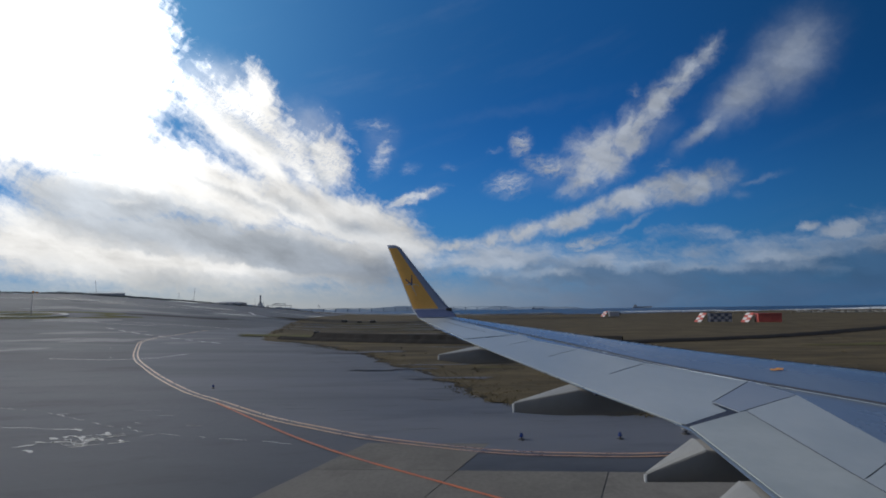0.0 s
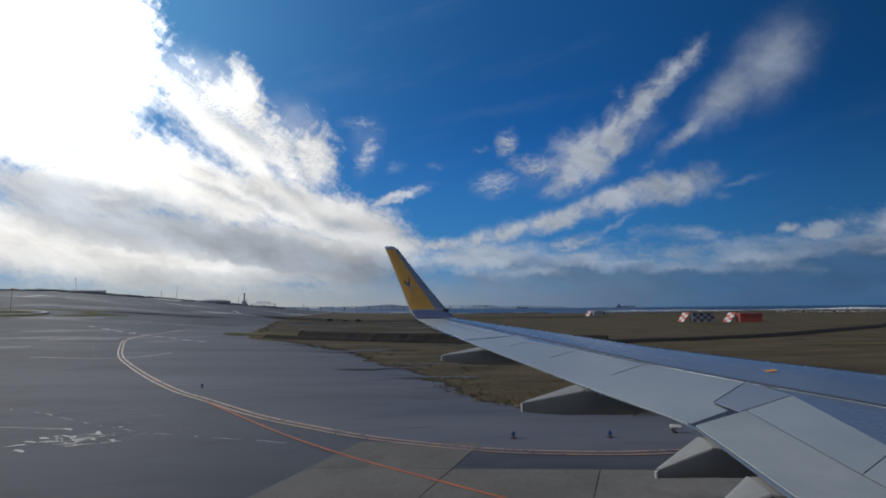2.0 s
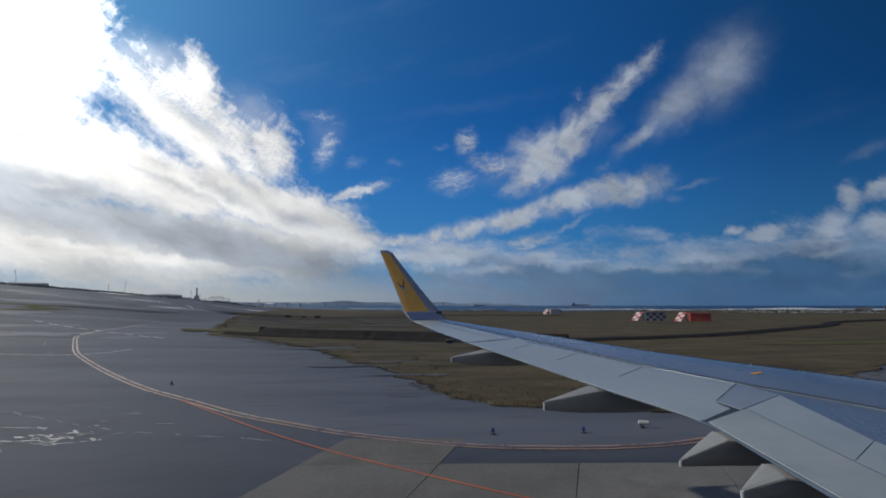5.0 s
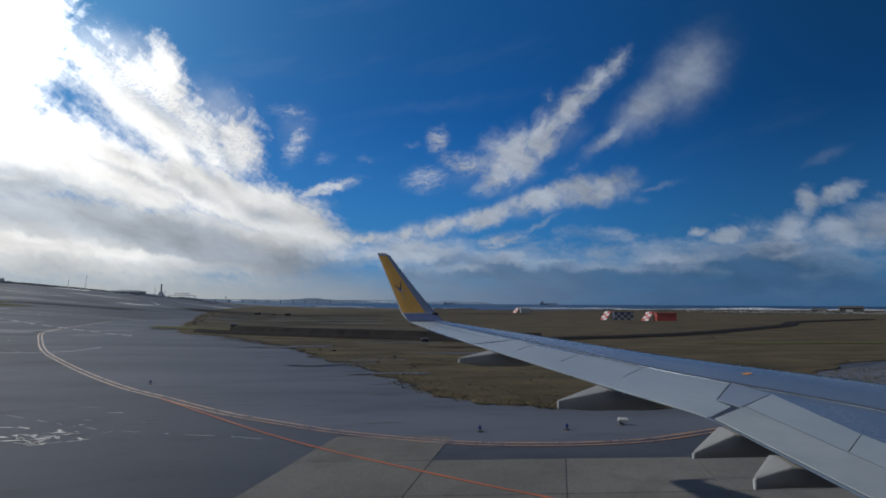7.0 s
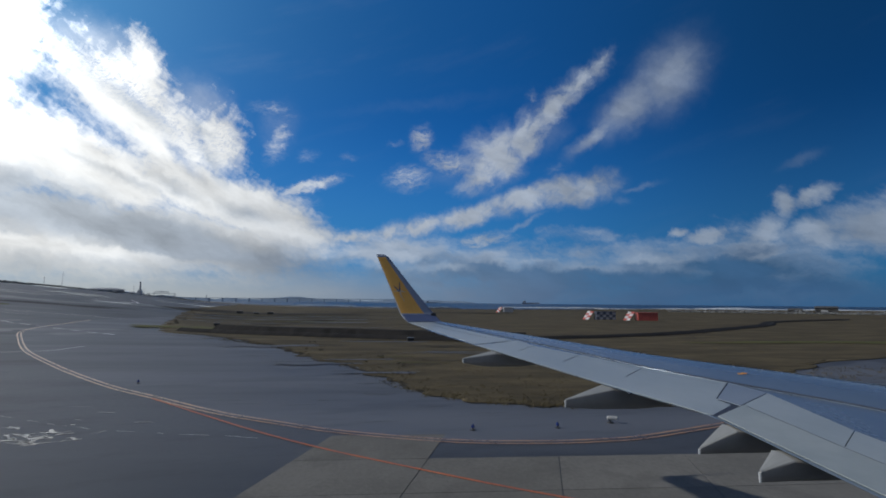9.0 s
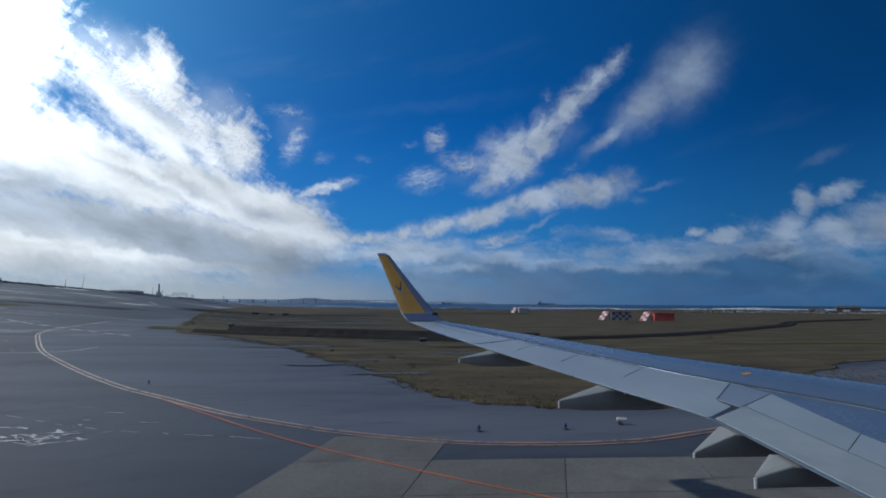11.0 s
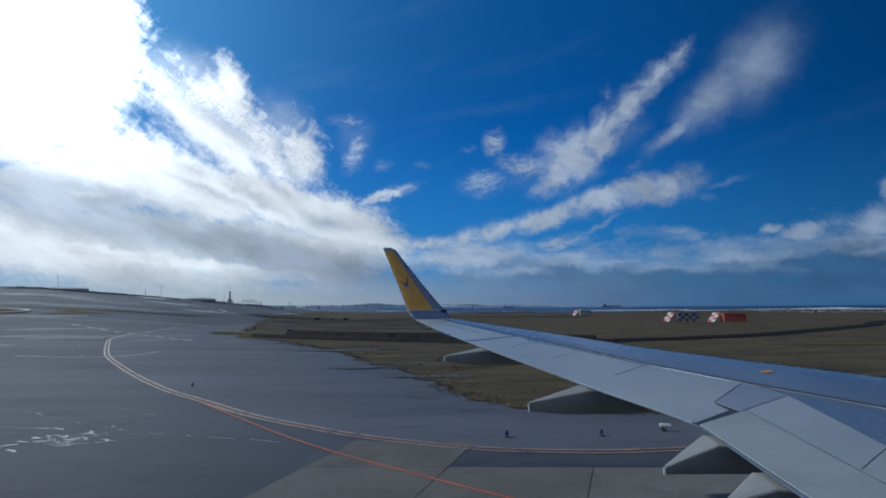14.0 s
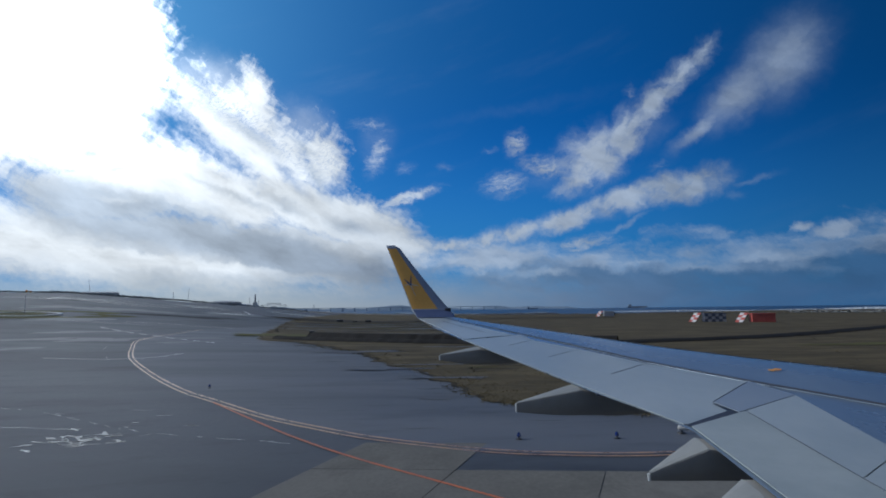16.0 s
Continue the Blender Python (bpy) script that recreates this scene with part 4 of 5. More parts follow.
def fairing(tail_x, tail_z, y, half, foot, front, tuck=.05, label="grey wedge-tailed flap-track fairing"):
    """A fairing under the trailing edge: a narrow tail, a flat pale top, upright flanks, the inboard one straight, and a rounded keel."""
    te_x = lerp_table(y, TRAILING)
    top = deck(y) - .022
    bm, rings, cap, shell = bmesh.new(), [], bmesh.new(), []
    for i in range(25):
        s = i / 24
        x = tail_x + (front - tail_x) * s
        g = (x - tail_x) / (te_x - tail_x)
        k = half * min(1, .10 + .90 * min(1, g)) * (1 - .75 * max(0, s - .6) ** 1.3)
        roof = tail_z + (top - tail_z) * min(1, g) ** .94 - .10 * max(0, min(1, g - 1))
        keel = foot + (top - .10 - foot) * max(0, (s - .45) / .55) ** 1.6 + tuck * max(0, 1 - s * 4) ** 1.5
        h = roof - keel
        sect = ((-1, -.05), (-.94, 0), (-.5, .03), (.5, .03), (.94, 0), (1, -.05), (1, -.45), (.9, -.75), (.6, -.95), (0, -1.0), (-.6, -.95), (-.9, -.75), (-1, -.45))
        rings.append([bm.verts.new((x, y + k * (1 + c) - .2 * half, roof + .0875 * k * c + (v * h if v < 0 else v * .3))) for c, v in sect])
        if g < 1.02:
            shell.append([cap.verts.new((x - .004, y + k * (1 + c) - .2 * half + .003 * c, roof + .0875 * k * c + .004 + v)) for c, v in ((-1, -.012), (-.94, 0), (-.5, .009), (.5, .009), (.94, 0), (1, -.012))])
    for rows_of, mesh, closed in ((rings, bm, True), (shell, cap, False)):
        n = len(rows_of[0])
        for a, b in zip(rows_of, rows_of[1:]):
            for j in range(n if closed else n - 1):
                mesh.faces.new((a[j], a[(j + 1) % n], b[(j + 1) % n], b[j]))
    bm.faces.new(rings[0]), bm.faces.new(rings[-1])
    hull = part("flap_fairing", bm, FAIRING_PAINT, wing, label, smooth=True)
    hull.data.set_sharp_from_angle(angle=radians(35))
    part("fairing_cap", cap, CAP_PAINT, hull, "pale top shell of the fairing")
    tail = bmesh.new()
    tube(tail, (tail_x - .006, y - .1 * half, tail_z - .004), (tail_x - .006, y - .1 * half, foot + tuck), .018, .014, 8)
    part("fairing_tail", tail, PALE, hull, "pale worn tail edge")


fairing(.022, 3.771, 10.38, .19, 3.60, 2.4, .09)
fairing(1.057, 3.452, 7.29, .185, 3.295, 3.6, .055)
fairing(1.935, 3.228, 5.21, .155, 3.150, 4.2, .02)
fairing(2.01, 3.232, 4.27, .18, 3.11, 4.2, .02)

# polished slat nose along the leading edge
bm, strip_rows = bmesh.new(), []
for i in range(40):
    y = -2.2 + 17.3 * i / 39
    strip_rows.append([bm.verts.new((x, y, h + .004)) for x, h in crown(y)[3:]])
for a, b in zip(strip_rows, strip_rows[1:]):
    for j in range(2):
        bm.faces.new((a[j], a[j + 1], b[j + 1], b[j]))
part("leading_edge", bm, SLAT, wing, "polished bare-metal leading edge", smooth=True)


# the winglet: (height share, trailing x, leading x, y)
def winglet_at(k, s):
    """Place on the winglet's middle sheet: k up its height, s from its trailing to its leading edge."""
    z = 4.335 + 1.965 * k
    y = 15.25 + .24 * math.sin(math.pi / 2 * min(1, k / .14)) + .42 * k
    te = -.77 - .86 * k ** 1.05 - .11 * min(1, k / .10) * (1 - .6 * k)
    le = .22 - 1.58 * k - .03 * math.sin(k * math.pi)
    if k > .965:
        le -= (k - .965) * 2.2
    return Vector((te + (le - te) * s, y, z))


def winglet_sheet(k0, k1, s0, s1, off, nk=24, ns=8):
    v, f = [], []
    for i in range(nk + 1):
        for j in range(ns + 1):
            k, s = k0 + (k1 - k0) * i / nk, s0 + (s1 - s0) * j / ns
            p = winglet_at(k, s)
            half = .035 * (1 - k * .6) * math.sqrt(max(0, min(s * 4, (1 - s) * 6, 1)))
            v.append((p.x, p.y - half - off, p.z))
    for i in range(nk):
        for j in range(ns):
            a = i * (ns + 1) + j
            f.append((a, a + 1, a + ns + 2, a + ns + 1))
    return v, f


bm, rings = bmesh.new(), []
for i in range(25):
    k, ring = i / 24, []
    for s, side in ((0, 0), (.06, -1), (.2, -1), (.5, -1), (.85, -1), (.95, -1), (1, 0), (.95, 1), (.85, 1), (.5, 1), (.2, 1), (.06, 1)):
        p = winglet_at(k, s)
        half = .035 * (1 - k * .6) * math.sqrt(max(0, min(s * 4, (1 - s) * 6, 1)))
        ring.append(bm.verts.new((p.x, p.y + side * half, p.z)))
    rings.append(ring)
for a, b in zip(rings, rings[1:]):
    for j in range(12):
        bm.faces.new((a[j], a[(j + 1) % 12], b[(j + 1) % 12], b[j]))
bm.faces.new(rings[0]), bm.faces.new(rings[-1])
winglet = part("winglet", bm, SLATE, aircraft, "swept winglet, slate blue with a golden yellow field", smooth=True)
ob = sheet_object("yellow_field", *winglet_sheet(.12, .955, .035, .71, .005), GOLD)
ob.parent = winglet
ob = sheet_object("winglet_base", *winglet_sheet(.012, .108, .02, .97, .006), BASE_BLUE)
ob.parent = winglet
tagged(ob, "dark blue painted base of the winglet")
ob = sheet_object("trailing_strip", *winglet_sheet(.04, .98, .004, .04, .004), PALE)
ob.parent = winglet


def winglet_bar(k0, s0, k1, s1, wide, material, name):
    a, b = winglet_at(k0, s0), winglet_at(k1, s1)
    d = (b - a).normalized()
    side = Vector((-d.z, 0, d.x)) * wide / 2
    bm = bmesh.new()
    for p in (a - side, b - side * .3, b + side * .3, a + side):
        bm.verts.new(p - Vector((0, .052, 0)))
    bm.faces.new(bm.verts)
    ob = part(name, bm, material, winglet)
    return ob


for k1, s1 in ((.525, .20), (.58, .58)):
    winglet_bar(.44, .33, k1, s1, .05, NAVY, "emblem_bar")
for k1, s1 in ((.44, .08), (.43, .60), (.30, .30)):
    winglet_bar(.455, .34, k1, s1, .028, PALE, "emblem_ray")
bm = bmesh.new()
foot = winglet_at(.10, .97)
box(bm, (foot.x - .10, foot.y - .05, foot.z - .05), (foot.x + .06, foot.y + .04, foot.z + .05), .02)
part("navigation_light", bm, DARK_METAL, winglet, "small dark navigation light")

# fuselage behind the camera, and the wheels on which it stands
bm, rings = bmesh.new(), []
for i, (x, r) in enumerate(((-19, .3), (-17, .8), (-13, 1.5), (-9, 1.95), (-2, 2.0), (8, 2.0), (15, 2.0), (17, 1.75), (18.6, 1.2), (19.4, .3))):
    rings.append([bm.verts.new((x, -3.85 + r * math.cos(2 * math.pi * j / 32), 3.95 + (.5 if x < -10 else 0) * (-(x + 10) / 9) + r * math.sin(2 * math.pi * j / 32))) for j in range(32)])
for a, b in zip(rings, rings[1:]):
    for j in range(32):
        bm.faces.new((a[j], a[(j + 1) % 32], b[(j + 1) % 32], b[j]))
bm.faces.new(rings[0]), bm.faces.new(rings[-1])
part("fuselage", bm, BODY_WHITE, aircraft, "white fuselage", smooth=True)
for x, y, r, top in ((4.2, -.9, .56, 2.7), (15.0, -3.85, .40, 2.2)):
    bm = bmesh.new()
    tube(bm, (x, y, r), (x, y, top), .11, .14, 12)
    leg = part("gear_leg", bm, STEEL, aircraft)
    for d in (-.32, .32):
        bm = bmesh.new()
        tube(bm, (x, y + d - .16, r), (x, y + d + .16, r), r, r, 24)
        bmesh.ops.bevel(bm, geom=[e for e in bm.edges if abs(e.verts[0].co.y - e.verts[1].co.y) < .01], offset=.06, segments=2, affect="EDGES")
        part("wheel", bm, RUBBER, leg)


# ---------------------------------------------------------------- lights and boxes on the airfield
def edge_light(x, y):
    t = tagged(thing("taxiway_light", (x, y, terrain(x, y) + .012)), "small dark taxiway edge light with a blue lens", "airfield light", "taxiway lights")
    bm = bmesh.new()
    tube(bm, (0, 0, 0), (0, 0, .03), .12, .11, 14)
    part("base", bm, DARK_METAL, t)
    bm = bmesh.new()
    tube(bm, (0, 0, .03), (0, 0, .10), .03, .025, 8)
    part("stem", bm, DARK_METAL, t)
    bm = bmesh.new()
    tube(bm, (0, 0, .10), (0, 0, .14), .07, .07, 12)
    tube(bm, (0, 0, .14), (0, 0, .23), .065, .04, 12)
    part("lens", bm, LENS, t, "blue glass lens", smooth=False)
    return t


for x, y in ((-16.2, 34.5), (1.5, 21.2), (4.9, 21.4)):
    edge_light(x, y)


WHITE_MARKER = surface("weathered_white_plastic", (.42, .42, .42), (.52, .52, .51), .3, .5, .06, .05, 25)
marker = tagged(thing("edge_marker", (7.5, 22.2, terrain(7.5, 22.2) + .012), -18), "white plastic drum-shaped edge marker on a dark foot beside the taxiway", "airfield marker")
bm = bmesh.new()
tube(bm, (-.14, 0, 0), (-.14, 0, .05), .15, .13, 14)
part("base", bm, DARK_METAL, marker)
bm = bmesh.new()
tube(bm, (-.14, 0, .05), (-.14, 0, .11), .04, .04, 8)
part("stem", bm, DARK_METAL, marker)
bm = bmesh.new()
for x0, x1, r0, r1 in ((-.26, -.23, .06, .085), (-.23, .12, .085, .08), (.12, .16, .08, .05)):
    tube(bm, (x0, 0, .20), (x1, 0, .20), r0, r1, 16)
part("drum", bm, WHITE_MARKER, marker, "rounded white plastic drum")
bm = bmesh.new()
tube(bm, (-.05, 0, .20), (-.01, 0, .20), .086, .086, 16)
part("band", bm, PALE, marker)


def marker_box(x, y, w=.5, d=.4, h=.42, turn=0):
    t = tagged(thing("marker_box", (x, y, terrain(x, y) + .1), turn), "small dark cable box standing in the turf", "utility box", "cable boxes")
    bm = bmesh.new()
    box(bm, (-w / 2, -d / 2, 0), (w / 2, d / 2, h), .02)
    part("body", bm, DARK_METAL, t)
    bm = bmesh.new()
    box(bm, (-w / 2 - .03, -d / 2 - .03, h), (w / 2 + .03, d / 2 + .03, h + .05), .012)
    part("lid", bm, STEEL, t)
    return t


for x, y, s in ((1.2, 71, 1.2), (70, 330, 5.0), (-52, 205, 3.2), (-46, 203, 2.4), (-41.5, 204, 3.0), (-33, 110, 1.6)):
    marker_box(x, y, 1.1 * s * .6, .5 * s * .6, .42 * s * .7, 10)


# ---------------------------------------------------------------- checkered equipment shelters in the turf
def shelter(x, y, turn, body, first, second, label, ramp=True, size=(5.6, 3.0, 2.3)):
    """A low shelter with a chequered front and a chequered sloping screen beside it."""
    L, D, Hh = size
    t = tagged(thing("equipment_shelter", (x, y, terrain(x, y) + .12), turn), label, "shelter", "airfield shelters")
    bm = bmesh.new()
    box(bm, (0, 0, 0), (L, D, Hh), .05)
    hull = part("body", bm, body, t)
    bm = bmesh.new()
    box(bm, (-.12, -.12, Hh), (L + .12, D + .12, Hh + .14), .03)
    part("roof", bm, body, t)
    if first is not None:
        cols, rows_n = 6, 3
        for i in range(cols):
            for j in range(rows_n):
                bm = bmesh.new()
                cw, ch = L / cols, Hh / rows_n
                box(bm, (i * cw + .01, -.05, j * ch + .01), ((i + 1) * cw - .01, -.003, (j + 1) * ch - .01))
                part("panel", bm, first if (i + j) % 2 else second, hull)
    if ramp:
        u, v = Vector((.57, -.82, 0)), Vector((.75, .45, 1))
        out = u.cross(v).normalized()

        def slanted(a0, a1, z0, z1, d0, d1):
            b = bmesh.new()
            k = [b.verts.new(Vector((-3.7, 2.4, 0)) + u * a + v * z + out * d) for d in (d0, d1) for a, z in ((a0, z0), (a1, z0), (a1, z1), (a0, z1))]
            for fc in ((0, 1, 2, 3), (4, 5, 6, 7), (0, 1, 5, 4), (1, 2, 6, 5), (2, 3, 7, 6), (3, 0, 4, 7)):
                b.faces.new([k[q] for q in fc])
            return b

        screen = part("screen", slanted(0, 2.4, 0, 2.5, -.1, 0), DARK_METAL, t, "sloping chequered screen")
        for i in range(4):
            for j in range(2):
                part("panel", slanted(j * 1.2 + .01, j * 1.2 + 1.19, i * .625 + .01, i * .625 + .615, .003, .05), WHITE_BOARD if (i + j) % 2 else RED_PAINT, screen)
        for a in (.3, 2.1):
            bm = bmesh.new()
            head = Vector((-3.7, 2.4, 0)) + u * a + v * 2.3 - out * .1
            tube(bm, (head.x + .5, head.y + .3, 0), head, .05, .05, 6)
            part("prop", bm, DARK_METAL, screen)
    return t


shelter(60.6, 166.4, -8, BLUE_BOARD, SHADED_BOARD, BLUE_BOARD, "low shelter chequered dark blue and white with a red screen")
shelter(70.2, 159.1, -8, RED_PAINT, None, None, "low signal-red shelter with a red and white screen", size=(5.6, 3.0, 2.2))
shelter(55.6, 278.5, -3, FAR_HAZED, None, None, "dark low shelter with a red and white screen", size=(4.6, 3, 2.4))

# ring of white stones with a windsock pole in the far turf
ring_at = (-118.6, 141.9)
v, f = [], []
for i in range(48):
    a = 2 * math.pi * i / 48
    for r, h in ((7.2, .03), (7.25, .10), (8.35, .10), (8.4, .03)):
        px, py = ring_at[0] + r * math.cos(a), ring_at[1] + r * math.sin(a)
        v.append((px, py, h * 2 + .06 + terrain(px, py)))
for i in range(48):
    for j in range(3):
        a, b = i * 4 + j, ((i + 1) % 48) * 4 + j
        f.append((a, a + 1, b + 1, b))
tagged(sheet_object("marker_ring", v, f, WHITE_BOARD), "white-painted concrete ring around the windsock", "ground marking", kind="structure")
tagged(blot("turf_patch", *ring_at, 26, 15, .03, MOSS, 35, .3, seed=3.3), "green turf around the windsock", "ground patch", "turf patches", "structure")
sock = tagged(thing("windsock", (*ring_at, terrain(*ring_at))), "windsock pole with an orange and white sock", "windsock")
bm = bmesh.new()
tube(bm, (0, 0, -.1), (0, 0, 6.2), .09, .05, 10)
part("pole", bm, STEEL, sock)
for i in range(4):
    bm = bmesh.new()
    tube(bm, (.1 + i * .55, 0, 6.0 - .06 * i), (.65 + i * .55, 0, 5.94 - .06 * i), .34 - .05 * i, .29 - .05 * i, 14)
    part("sock_band", bm, ORANGE if i % 2 == 0 else WHITE_BOARD, sock)

# ---------------------------------------------------------------- far skyline to the west
def stand(azimuth, r):
    azimuth += 3.0
    x, y = r * math.sin(radians(azimuth)), r * math.cos(radians(azimuth))
    return x, y, terrain(x, y) - .3


def long_building(azimuth, r, wide, deep, high, label, material=FAR_WALL, roofing=FAR_HAZED):
    t = tagged(thing("warehouse", stand(azimuth, r), -azimuth), label, "building", "far buildings")
    bm = bmesh.new()
    box(bm, (-wide / 2, 0, 0), (wide / 2, deep, high), .15)
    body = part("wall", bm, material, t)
    bm = bmesh.new()
    k = [(-wide / 2 - .5, -.5, high), (wide / 2 + .5, -.5, high), (wide / 2 + .5, deep + .5, high), (-wide / 2 - .5, deep + .5, high), (-wide / 2, deep / 2, high + 1.3), (wide / 2, deep / 2, high + 1.3)]
    k = [bm.verts.new(p) for p in k]
    for fc in ((0, 1, 5, 4), (3, 2, 5, 4), (0, 3, 4), (1, 2, 5), (0, 1, 2, 3)):
        bm.faces.new([k[i] for i in fc])
    part("roof", bm, roofing, t)
    for i in range(int(wide / 8)):
        bm = bmesh.new()
        x = -wide / 2 + 3 + i * 8
        box(bm, (x, -.15, 0), (x + 3.6, -.02, min(high * .7, 3.4)))
        part("door", bm, FAR_HAZED, body)
    return t


hall = tagged(thing("arched_hall", stand(-27.8, 690), 27.8), "long grey hall with a low arched roof", "building", "far buildings")
bm = bmesh.new()
box(bm, (-17, 0, 0), (17, 26, 2.2), .15)
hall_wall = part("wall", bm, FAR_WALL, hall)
bm = bmesh.new()
lid = [[bm.verts.new((-18 + 36 * i / 20, y, 2.2 + (2.0 * math.sin(math.pi * min(1, max(0, (i + .5) / 21))) ** .45) * k)) for i in range(21)] for y, k in ((-1, 0), (3, .8), (13, 1.0), (23, .8), (27, 0))]
for p, q in zip(lid, lid[1:]):
    for i in range(20):
        bm.faces.new((p[i], p[i + 1], q[i + 1], q[i]))
part("roof", bm, FAR_HAZED, hall, smooth=True)
for i in range(4):
    bm = bmesh.new()
    box(bm, (-15 + i * 8.4, -.15, 0), (-11 + i * 8.4, -.02, 1.8))
    part("door", bm, FAR_HAZED, hall_wall)
long_building(-26.2, 690, 16, 20, 1.0, "long low grey warehouse at the edge of the airfield")
long_building(-47.0, 560, 30, 30, 10, "tall grey terminal hall far across the apron")
long_building(-37.8, 640, 30, 20, 2.6, "long low grey warehouse at the edge of the airfield")

tower = tagged(thing("control_tower", stand(-25.2, 680)), "dark slender tower on a stepped base", "tower")
for name, lo, hi, m in (("base", (-3.4, -3, 0), (3.4, 3, 2.2), FAR_WALL), ("plinth", (-2.1, -2, 2.2), (2.1, 2, 4.6), FAR_WALL), ("collar", (-1.5, -1.5, 4.6), (1.5, 1.5, 5.6), FAR_HAZED)):
    bm = bmesh.new()
    box(bm, lo, hi, .2)
    part(name, bm, m, tower)
for name, lo, hi, r0, r1 in (("shaft", 5.6, 13.2, 1.05, .72), ("cap", 13.2, 13.9, .95, .95)):
    bm = bmesh.new()
    tube(bm, (0, 0, lo), (0, 0, hi), r0, r1, 14)
    part(name, bm, FAR_HAZED, tower)

gantry = tagged(thing("steel_gantry", stand(-23.5, 680), 23.5), "dark open steel gantry frame over a low plinth", "gantry")
for x in (-13.4, -12, -7, 7, 12, 13.4):
    bm = bmesh.new()
    box(bm, (x - .25, -.25, 0), (x + .25, .25, 4.2))
    part("post", bm, FAR_HAZED, gantry)
for lo, hi in (((-13.8, -.4, 4.0), (13.8, .4, 4.4)), ((-7, -.5, 6.2), (7, .5, 6.6)), ((-13, -2, 0), (13, 2, 1.3)), ((-3.5, -1.2, 1.3), (3.5, 1.2, 2.6))):
    bm = bmesh.new()
    box(bm, lo, hi, .08)
    part("beam", bm, FAR_HAZED, gantry)
for i in range(7):
    x = -7 + i * 14 / 6
    bm = bmesh.new()
    box(bm, (x - .15, -.2, 4.2), (x + .15, .2, 6.4))
    part("post", bm, FAR_HAZED, gantry)
    if i < 6:
        bm = bmesh.new()
        tube(bm, (x, 0, 4.3), (x + 14 / 6, 0, 6.3), .1, .1, 5)
        part("brace", bm, FAR_HAZED, gantry)

for a, h, lean in ((-32.2, 9, 0), (-31.0, 15, 1.2), (-25.7, 10, 0), (-24.9, 8, 0), (-19.6, 10, -3), (-19.9, 9, 2), (-38.6, 16, -2)):
    t = tagged(thing("lattice_mast", stand(a, 660)), "thin dark mast on the skyline", "mast", "masts")
    bm = bmesh.new()
    tube(bm, (0, 0, 0), (lean, 0, h), .26, .07, 6)
    part("pole", bm, FAR_HAZED, t)
    bm = bmesh.new()
    box(bm, (lean * .8 - .8, -.1, h * .8), (lean * .8 + .8, .1, h * .8 + .25))
    part("crossbar", bm, FAR_HAZED, t)


def thicket(azimuth0, azimuth1, r, high, seed, label, count=260):
    """A low belt of shrubs: many small ragged clumps in one mesh."""
    g = random.Random(seed)
    verts, faces = [], []
    for _ in range(count):
        a, q = g.uniform(azimuth0, azimuth1), r + g.uniform(-8, 8)
        x, y, z = stand(a, q)
        top = high * (.55 + .45 * noise.noise((a * 1.3, seed, 0))) * g.uniform(.6, 1.1)
        for _ in range(16):
            cx, cy, cz = x + g.gauss(0, 1.6), y + g.gauss(0, 1.2), z + g.uniform(0, 1) * top
            s, b = g.uniform(.25, .7), len(verts)
            for _ in range(3):
                verts.append((cx + g.uniform(-s, s) * 1.5, cy + g.uniform(-s, s), cz + g.uniform(-s, s)))
            faces.append((b, b + 1, b + 2))
            verts.append((cx + g.uniform(-s, s), cy + g.uniform(-s, s), cz + g.uniform(-s, s)))
            faces.append((b, b + 1, b + 3))
    return tagged(sheet_object("shrub_belt", verts, faces, FAR_WOOD, smooth=False), label, "shrubs", kind="stuff")


thicket(-52, -20, 705, 2.4, 11, "belt of shrubs along the skyline, paled for distance haze", 700)
thicket(-42, -33, 640, 3.2, 12, "belt of shrubs along the skyline, paled for distance haze", 260)
thicket(24, 42, 380, 2.6, 13, "low haze-paled shrubs behind the perimeter fence", 420)

# perimeter fence on the seaward side
fence = tagged(thing("perimeter_fence"), "thin wire perimeter fence on dark posts", "fence")
line_pts = arc(330, 16, 40, 45)
post_mesh = bmesh.new()
box(post_mesh, (-.05, -.05, 0), (.05, .05, 2.5), .012)
first_post = part("post", post_mesh, DARK_METAL, fence)
first_post.location = (*line_pts[0], terrain(*line_pts[0]))
for p in line_pts[1:]:
    ob = new("post", first_post.data)
    ob.parent, ob.location = fence, (*p, terrain(*p))
for h in (.7, 1.5, 2.3):
    bm = bmesh.new()
    for a, b in zip(line_pts, line_pts[1:]):
        tube(bm, (*a, h + terrain(*a)), (*b, h + terrain(*b)), .03, .03, 4)
    part("wire", bm, DARK_METAL, fence)
long_building(33.8, 400, 7, 6, 2.2, "low dark hut behind the fence", ROCK, ROCK)
long_building(36.0, 430, 12, 8, 3.6, "low dark hut behind the fence", ROCK, ROCK)

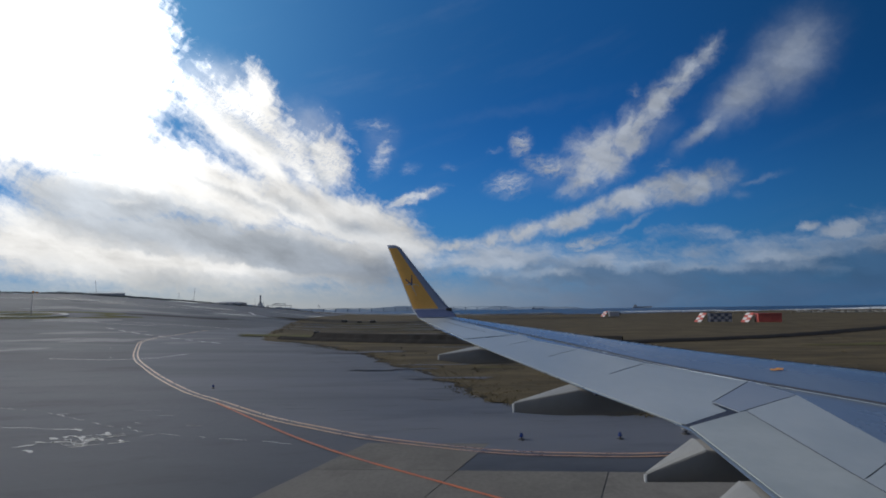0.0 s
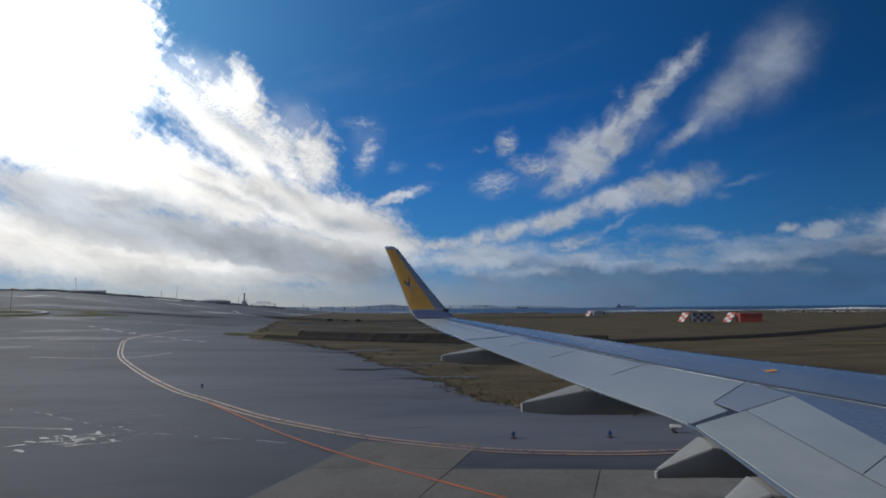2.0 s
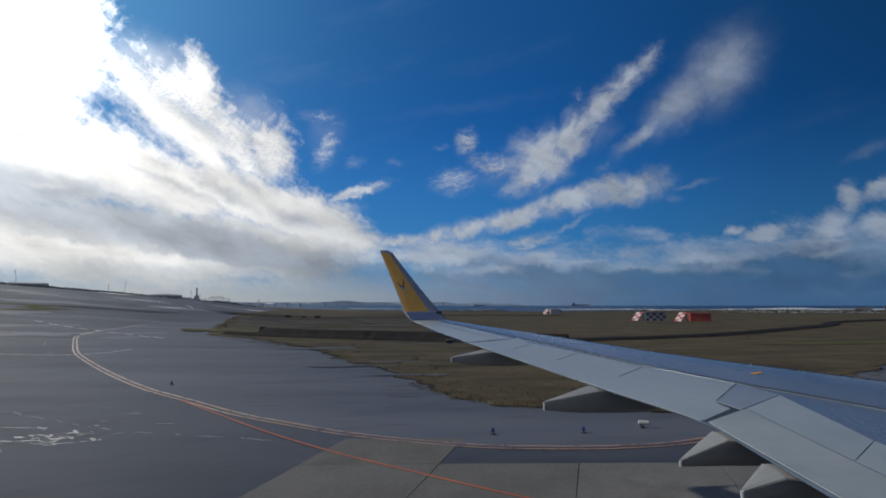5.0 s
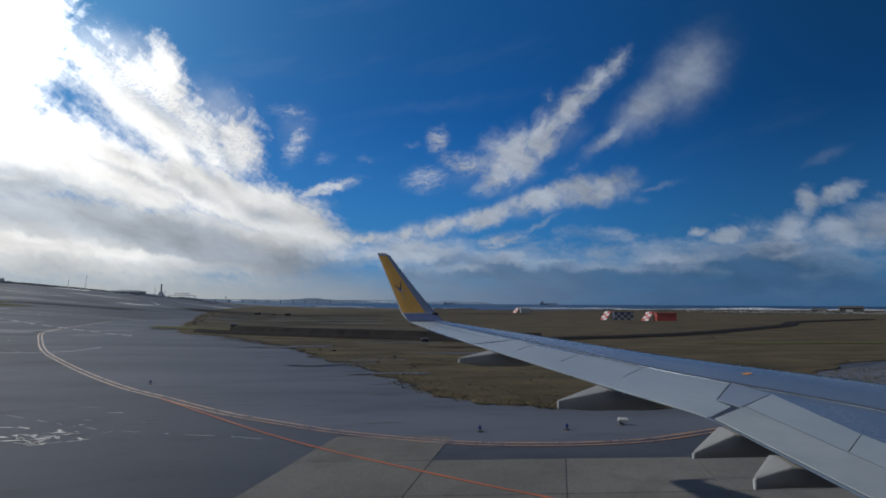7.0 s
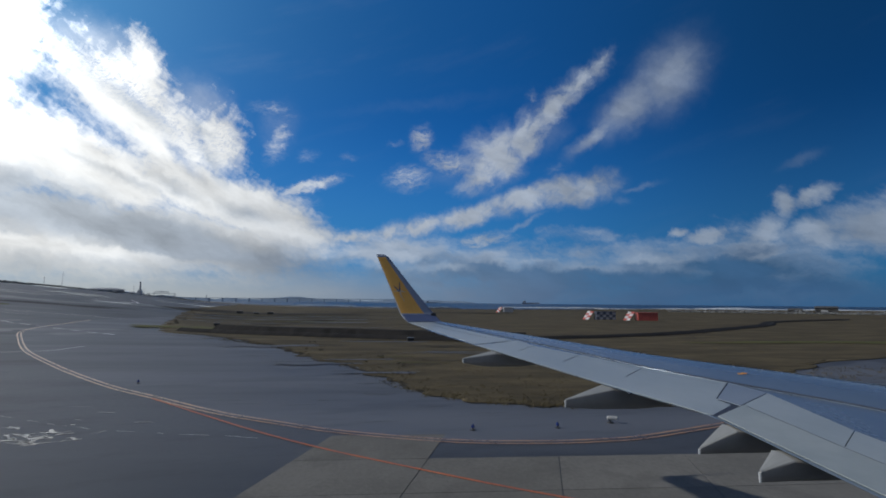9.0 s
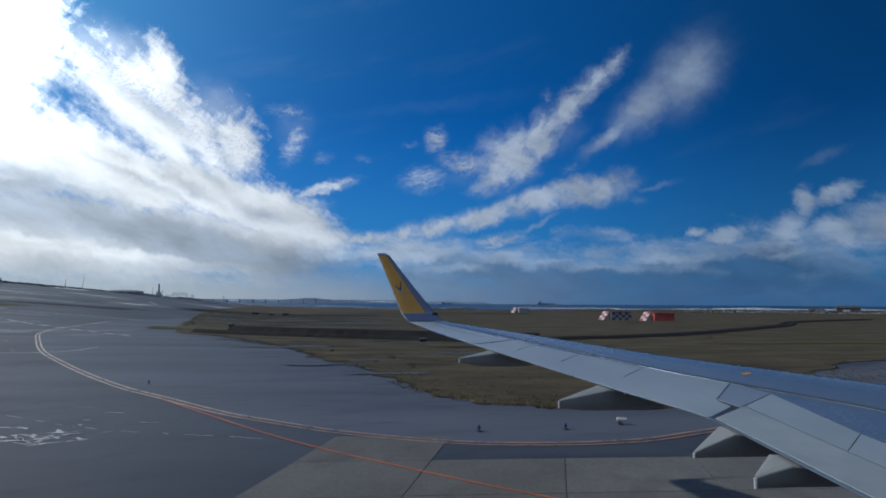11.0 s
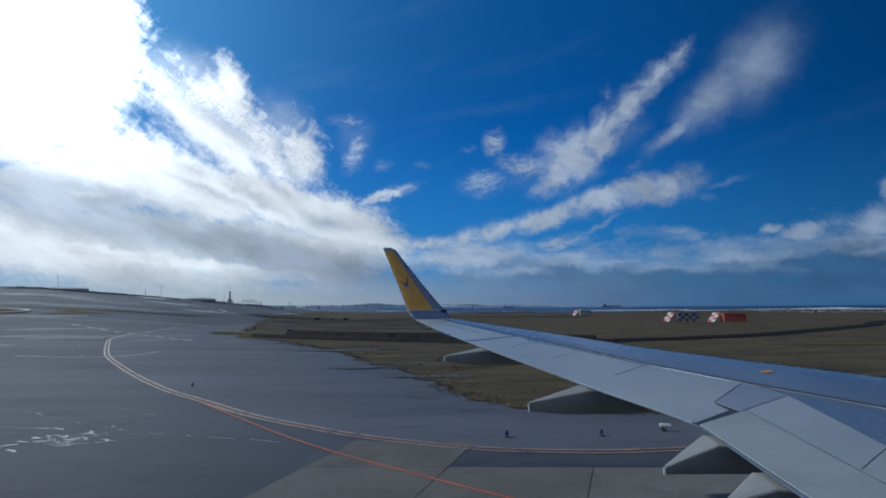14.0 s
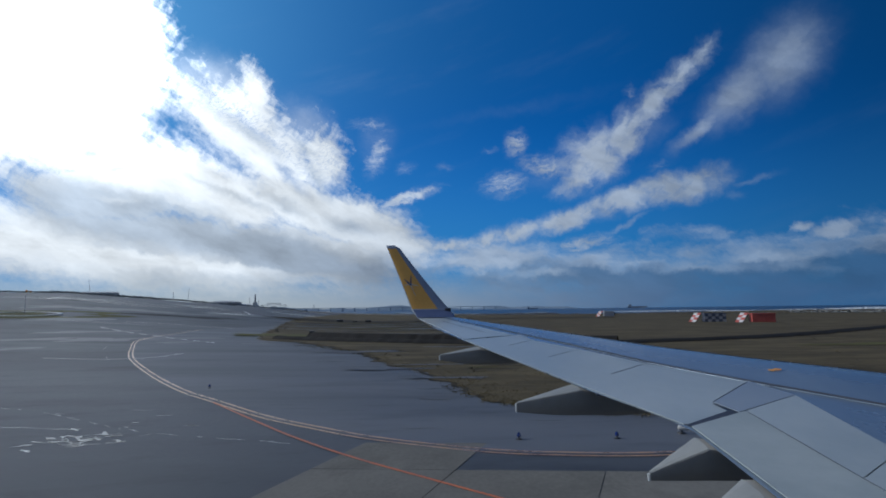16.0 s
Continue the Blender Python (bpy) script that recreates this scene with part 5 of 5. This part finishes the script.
# ---------------------------------------------------------------- bridge, hills and ship across the water
bridge = tagged(thing("sea_bridge"), "long grey bridge on slender piers across the bay", "bridge")
path = arc(2600, -21, 1.5, 40)
for a, b in zip(path, path[1:]):
    bm = bmesh.new()
    mid = ((a[0] + b[0]) / 2, (a[1] + b[1]) / 2)
    ln = math.hypot(b[0] - a[0], b[1] - a[1])
    box(bm, (-ln / 2 - .5, -6, 13.6), (ln / 2 + .5, 6, 15.4), 0, Matrix.Translation((*mid, 0)) @ Matrix.Rotation(math.atan2(b[1] - a[1], b[0] - a[0]), 4, "Z"))
    part("deck_span", bm, BRIDGE_STEEL, bridge)
for p in path[::2]:
    bm = bmesh.new()
    box(bm, (p[0] - 1.3, p[1] - 3, -3.8), (p[0] + 1.3, p[1] + 3, 13.7))
    part("pier", bm, BRIDGE_STEEL, bridge)

for a0, a1, high, seed in ((-17, -1.0, 42, 1), (-3, 9, 30, 2), (-30, -15, 46, 3)):
    v, f = [], []
    for i in range(80):
        k = i / 79
        a = a0 + (a1 - a0) * k
        h = high * math.sin(math.pi * k) ** .7 * (.65 + .5 * noise.noise((k * 5, seed, 0)) + .15 * noise.noise((k * 17, seed, 4)))
        for r, u in ((4250, -3), (4300, max(h, 1)), (4400, -3)):
            v.append((r * math.sin(radians(a)), r * math.cos(radians(a)), u))
    for i in range(79):
        for j in range(2):
            k = i * 3 + j
            f.append((k, k + 1, k + 4, k + 3))
    tagged(sheet_object("far_hill", v, f, HILL), "hills across the bay, painted blue-grey for distance haze", "hill", "far hills", "structure")

for a, r, s in ((14.2, 3000, 1.0), (4.5, 3300, .7)):
    t = tagged(thing("cargo_ship", (r * math.sin(radians(a)), r * math.cos(radians(a)), -1.7), -a + 4), "grey cargo ship far out at sea", "ship", "ships")
    bm = bmesh.new()
    k = [bm.verts.new((x * s, y * s, z * s)) for x, y, z in ((-42, -7, 0), (38, -7, 0), (38, 7, 0), (-42, 7, 0), (-46, -8, 8), (48, -6, 9), (48, 6, 9), (-46, 8, 8))]
    for fc in ((0, 1, 2, 3), (4, 5, 6, 7), (0, 1, 5, 4), (1, 2, 6, 5), (2, 3, 7, 6), (3, 0, 4, 7)):
        bm.faces.new([k[i] for i in fc])
    part("hull", bm, BRIDGE_STEEL, t)
    bm = bmesh.new()
    box(bm, (-40 * s, -6 * s, 8 * s), (-26 * s, 6 * s, 18 * s), .4)
    part("superstructure", bm, BRIDGE_STEEL, t)
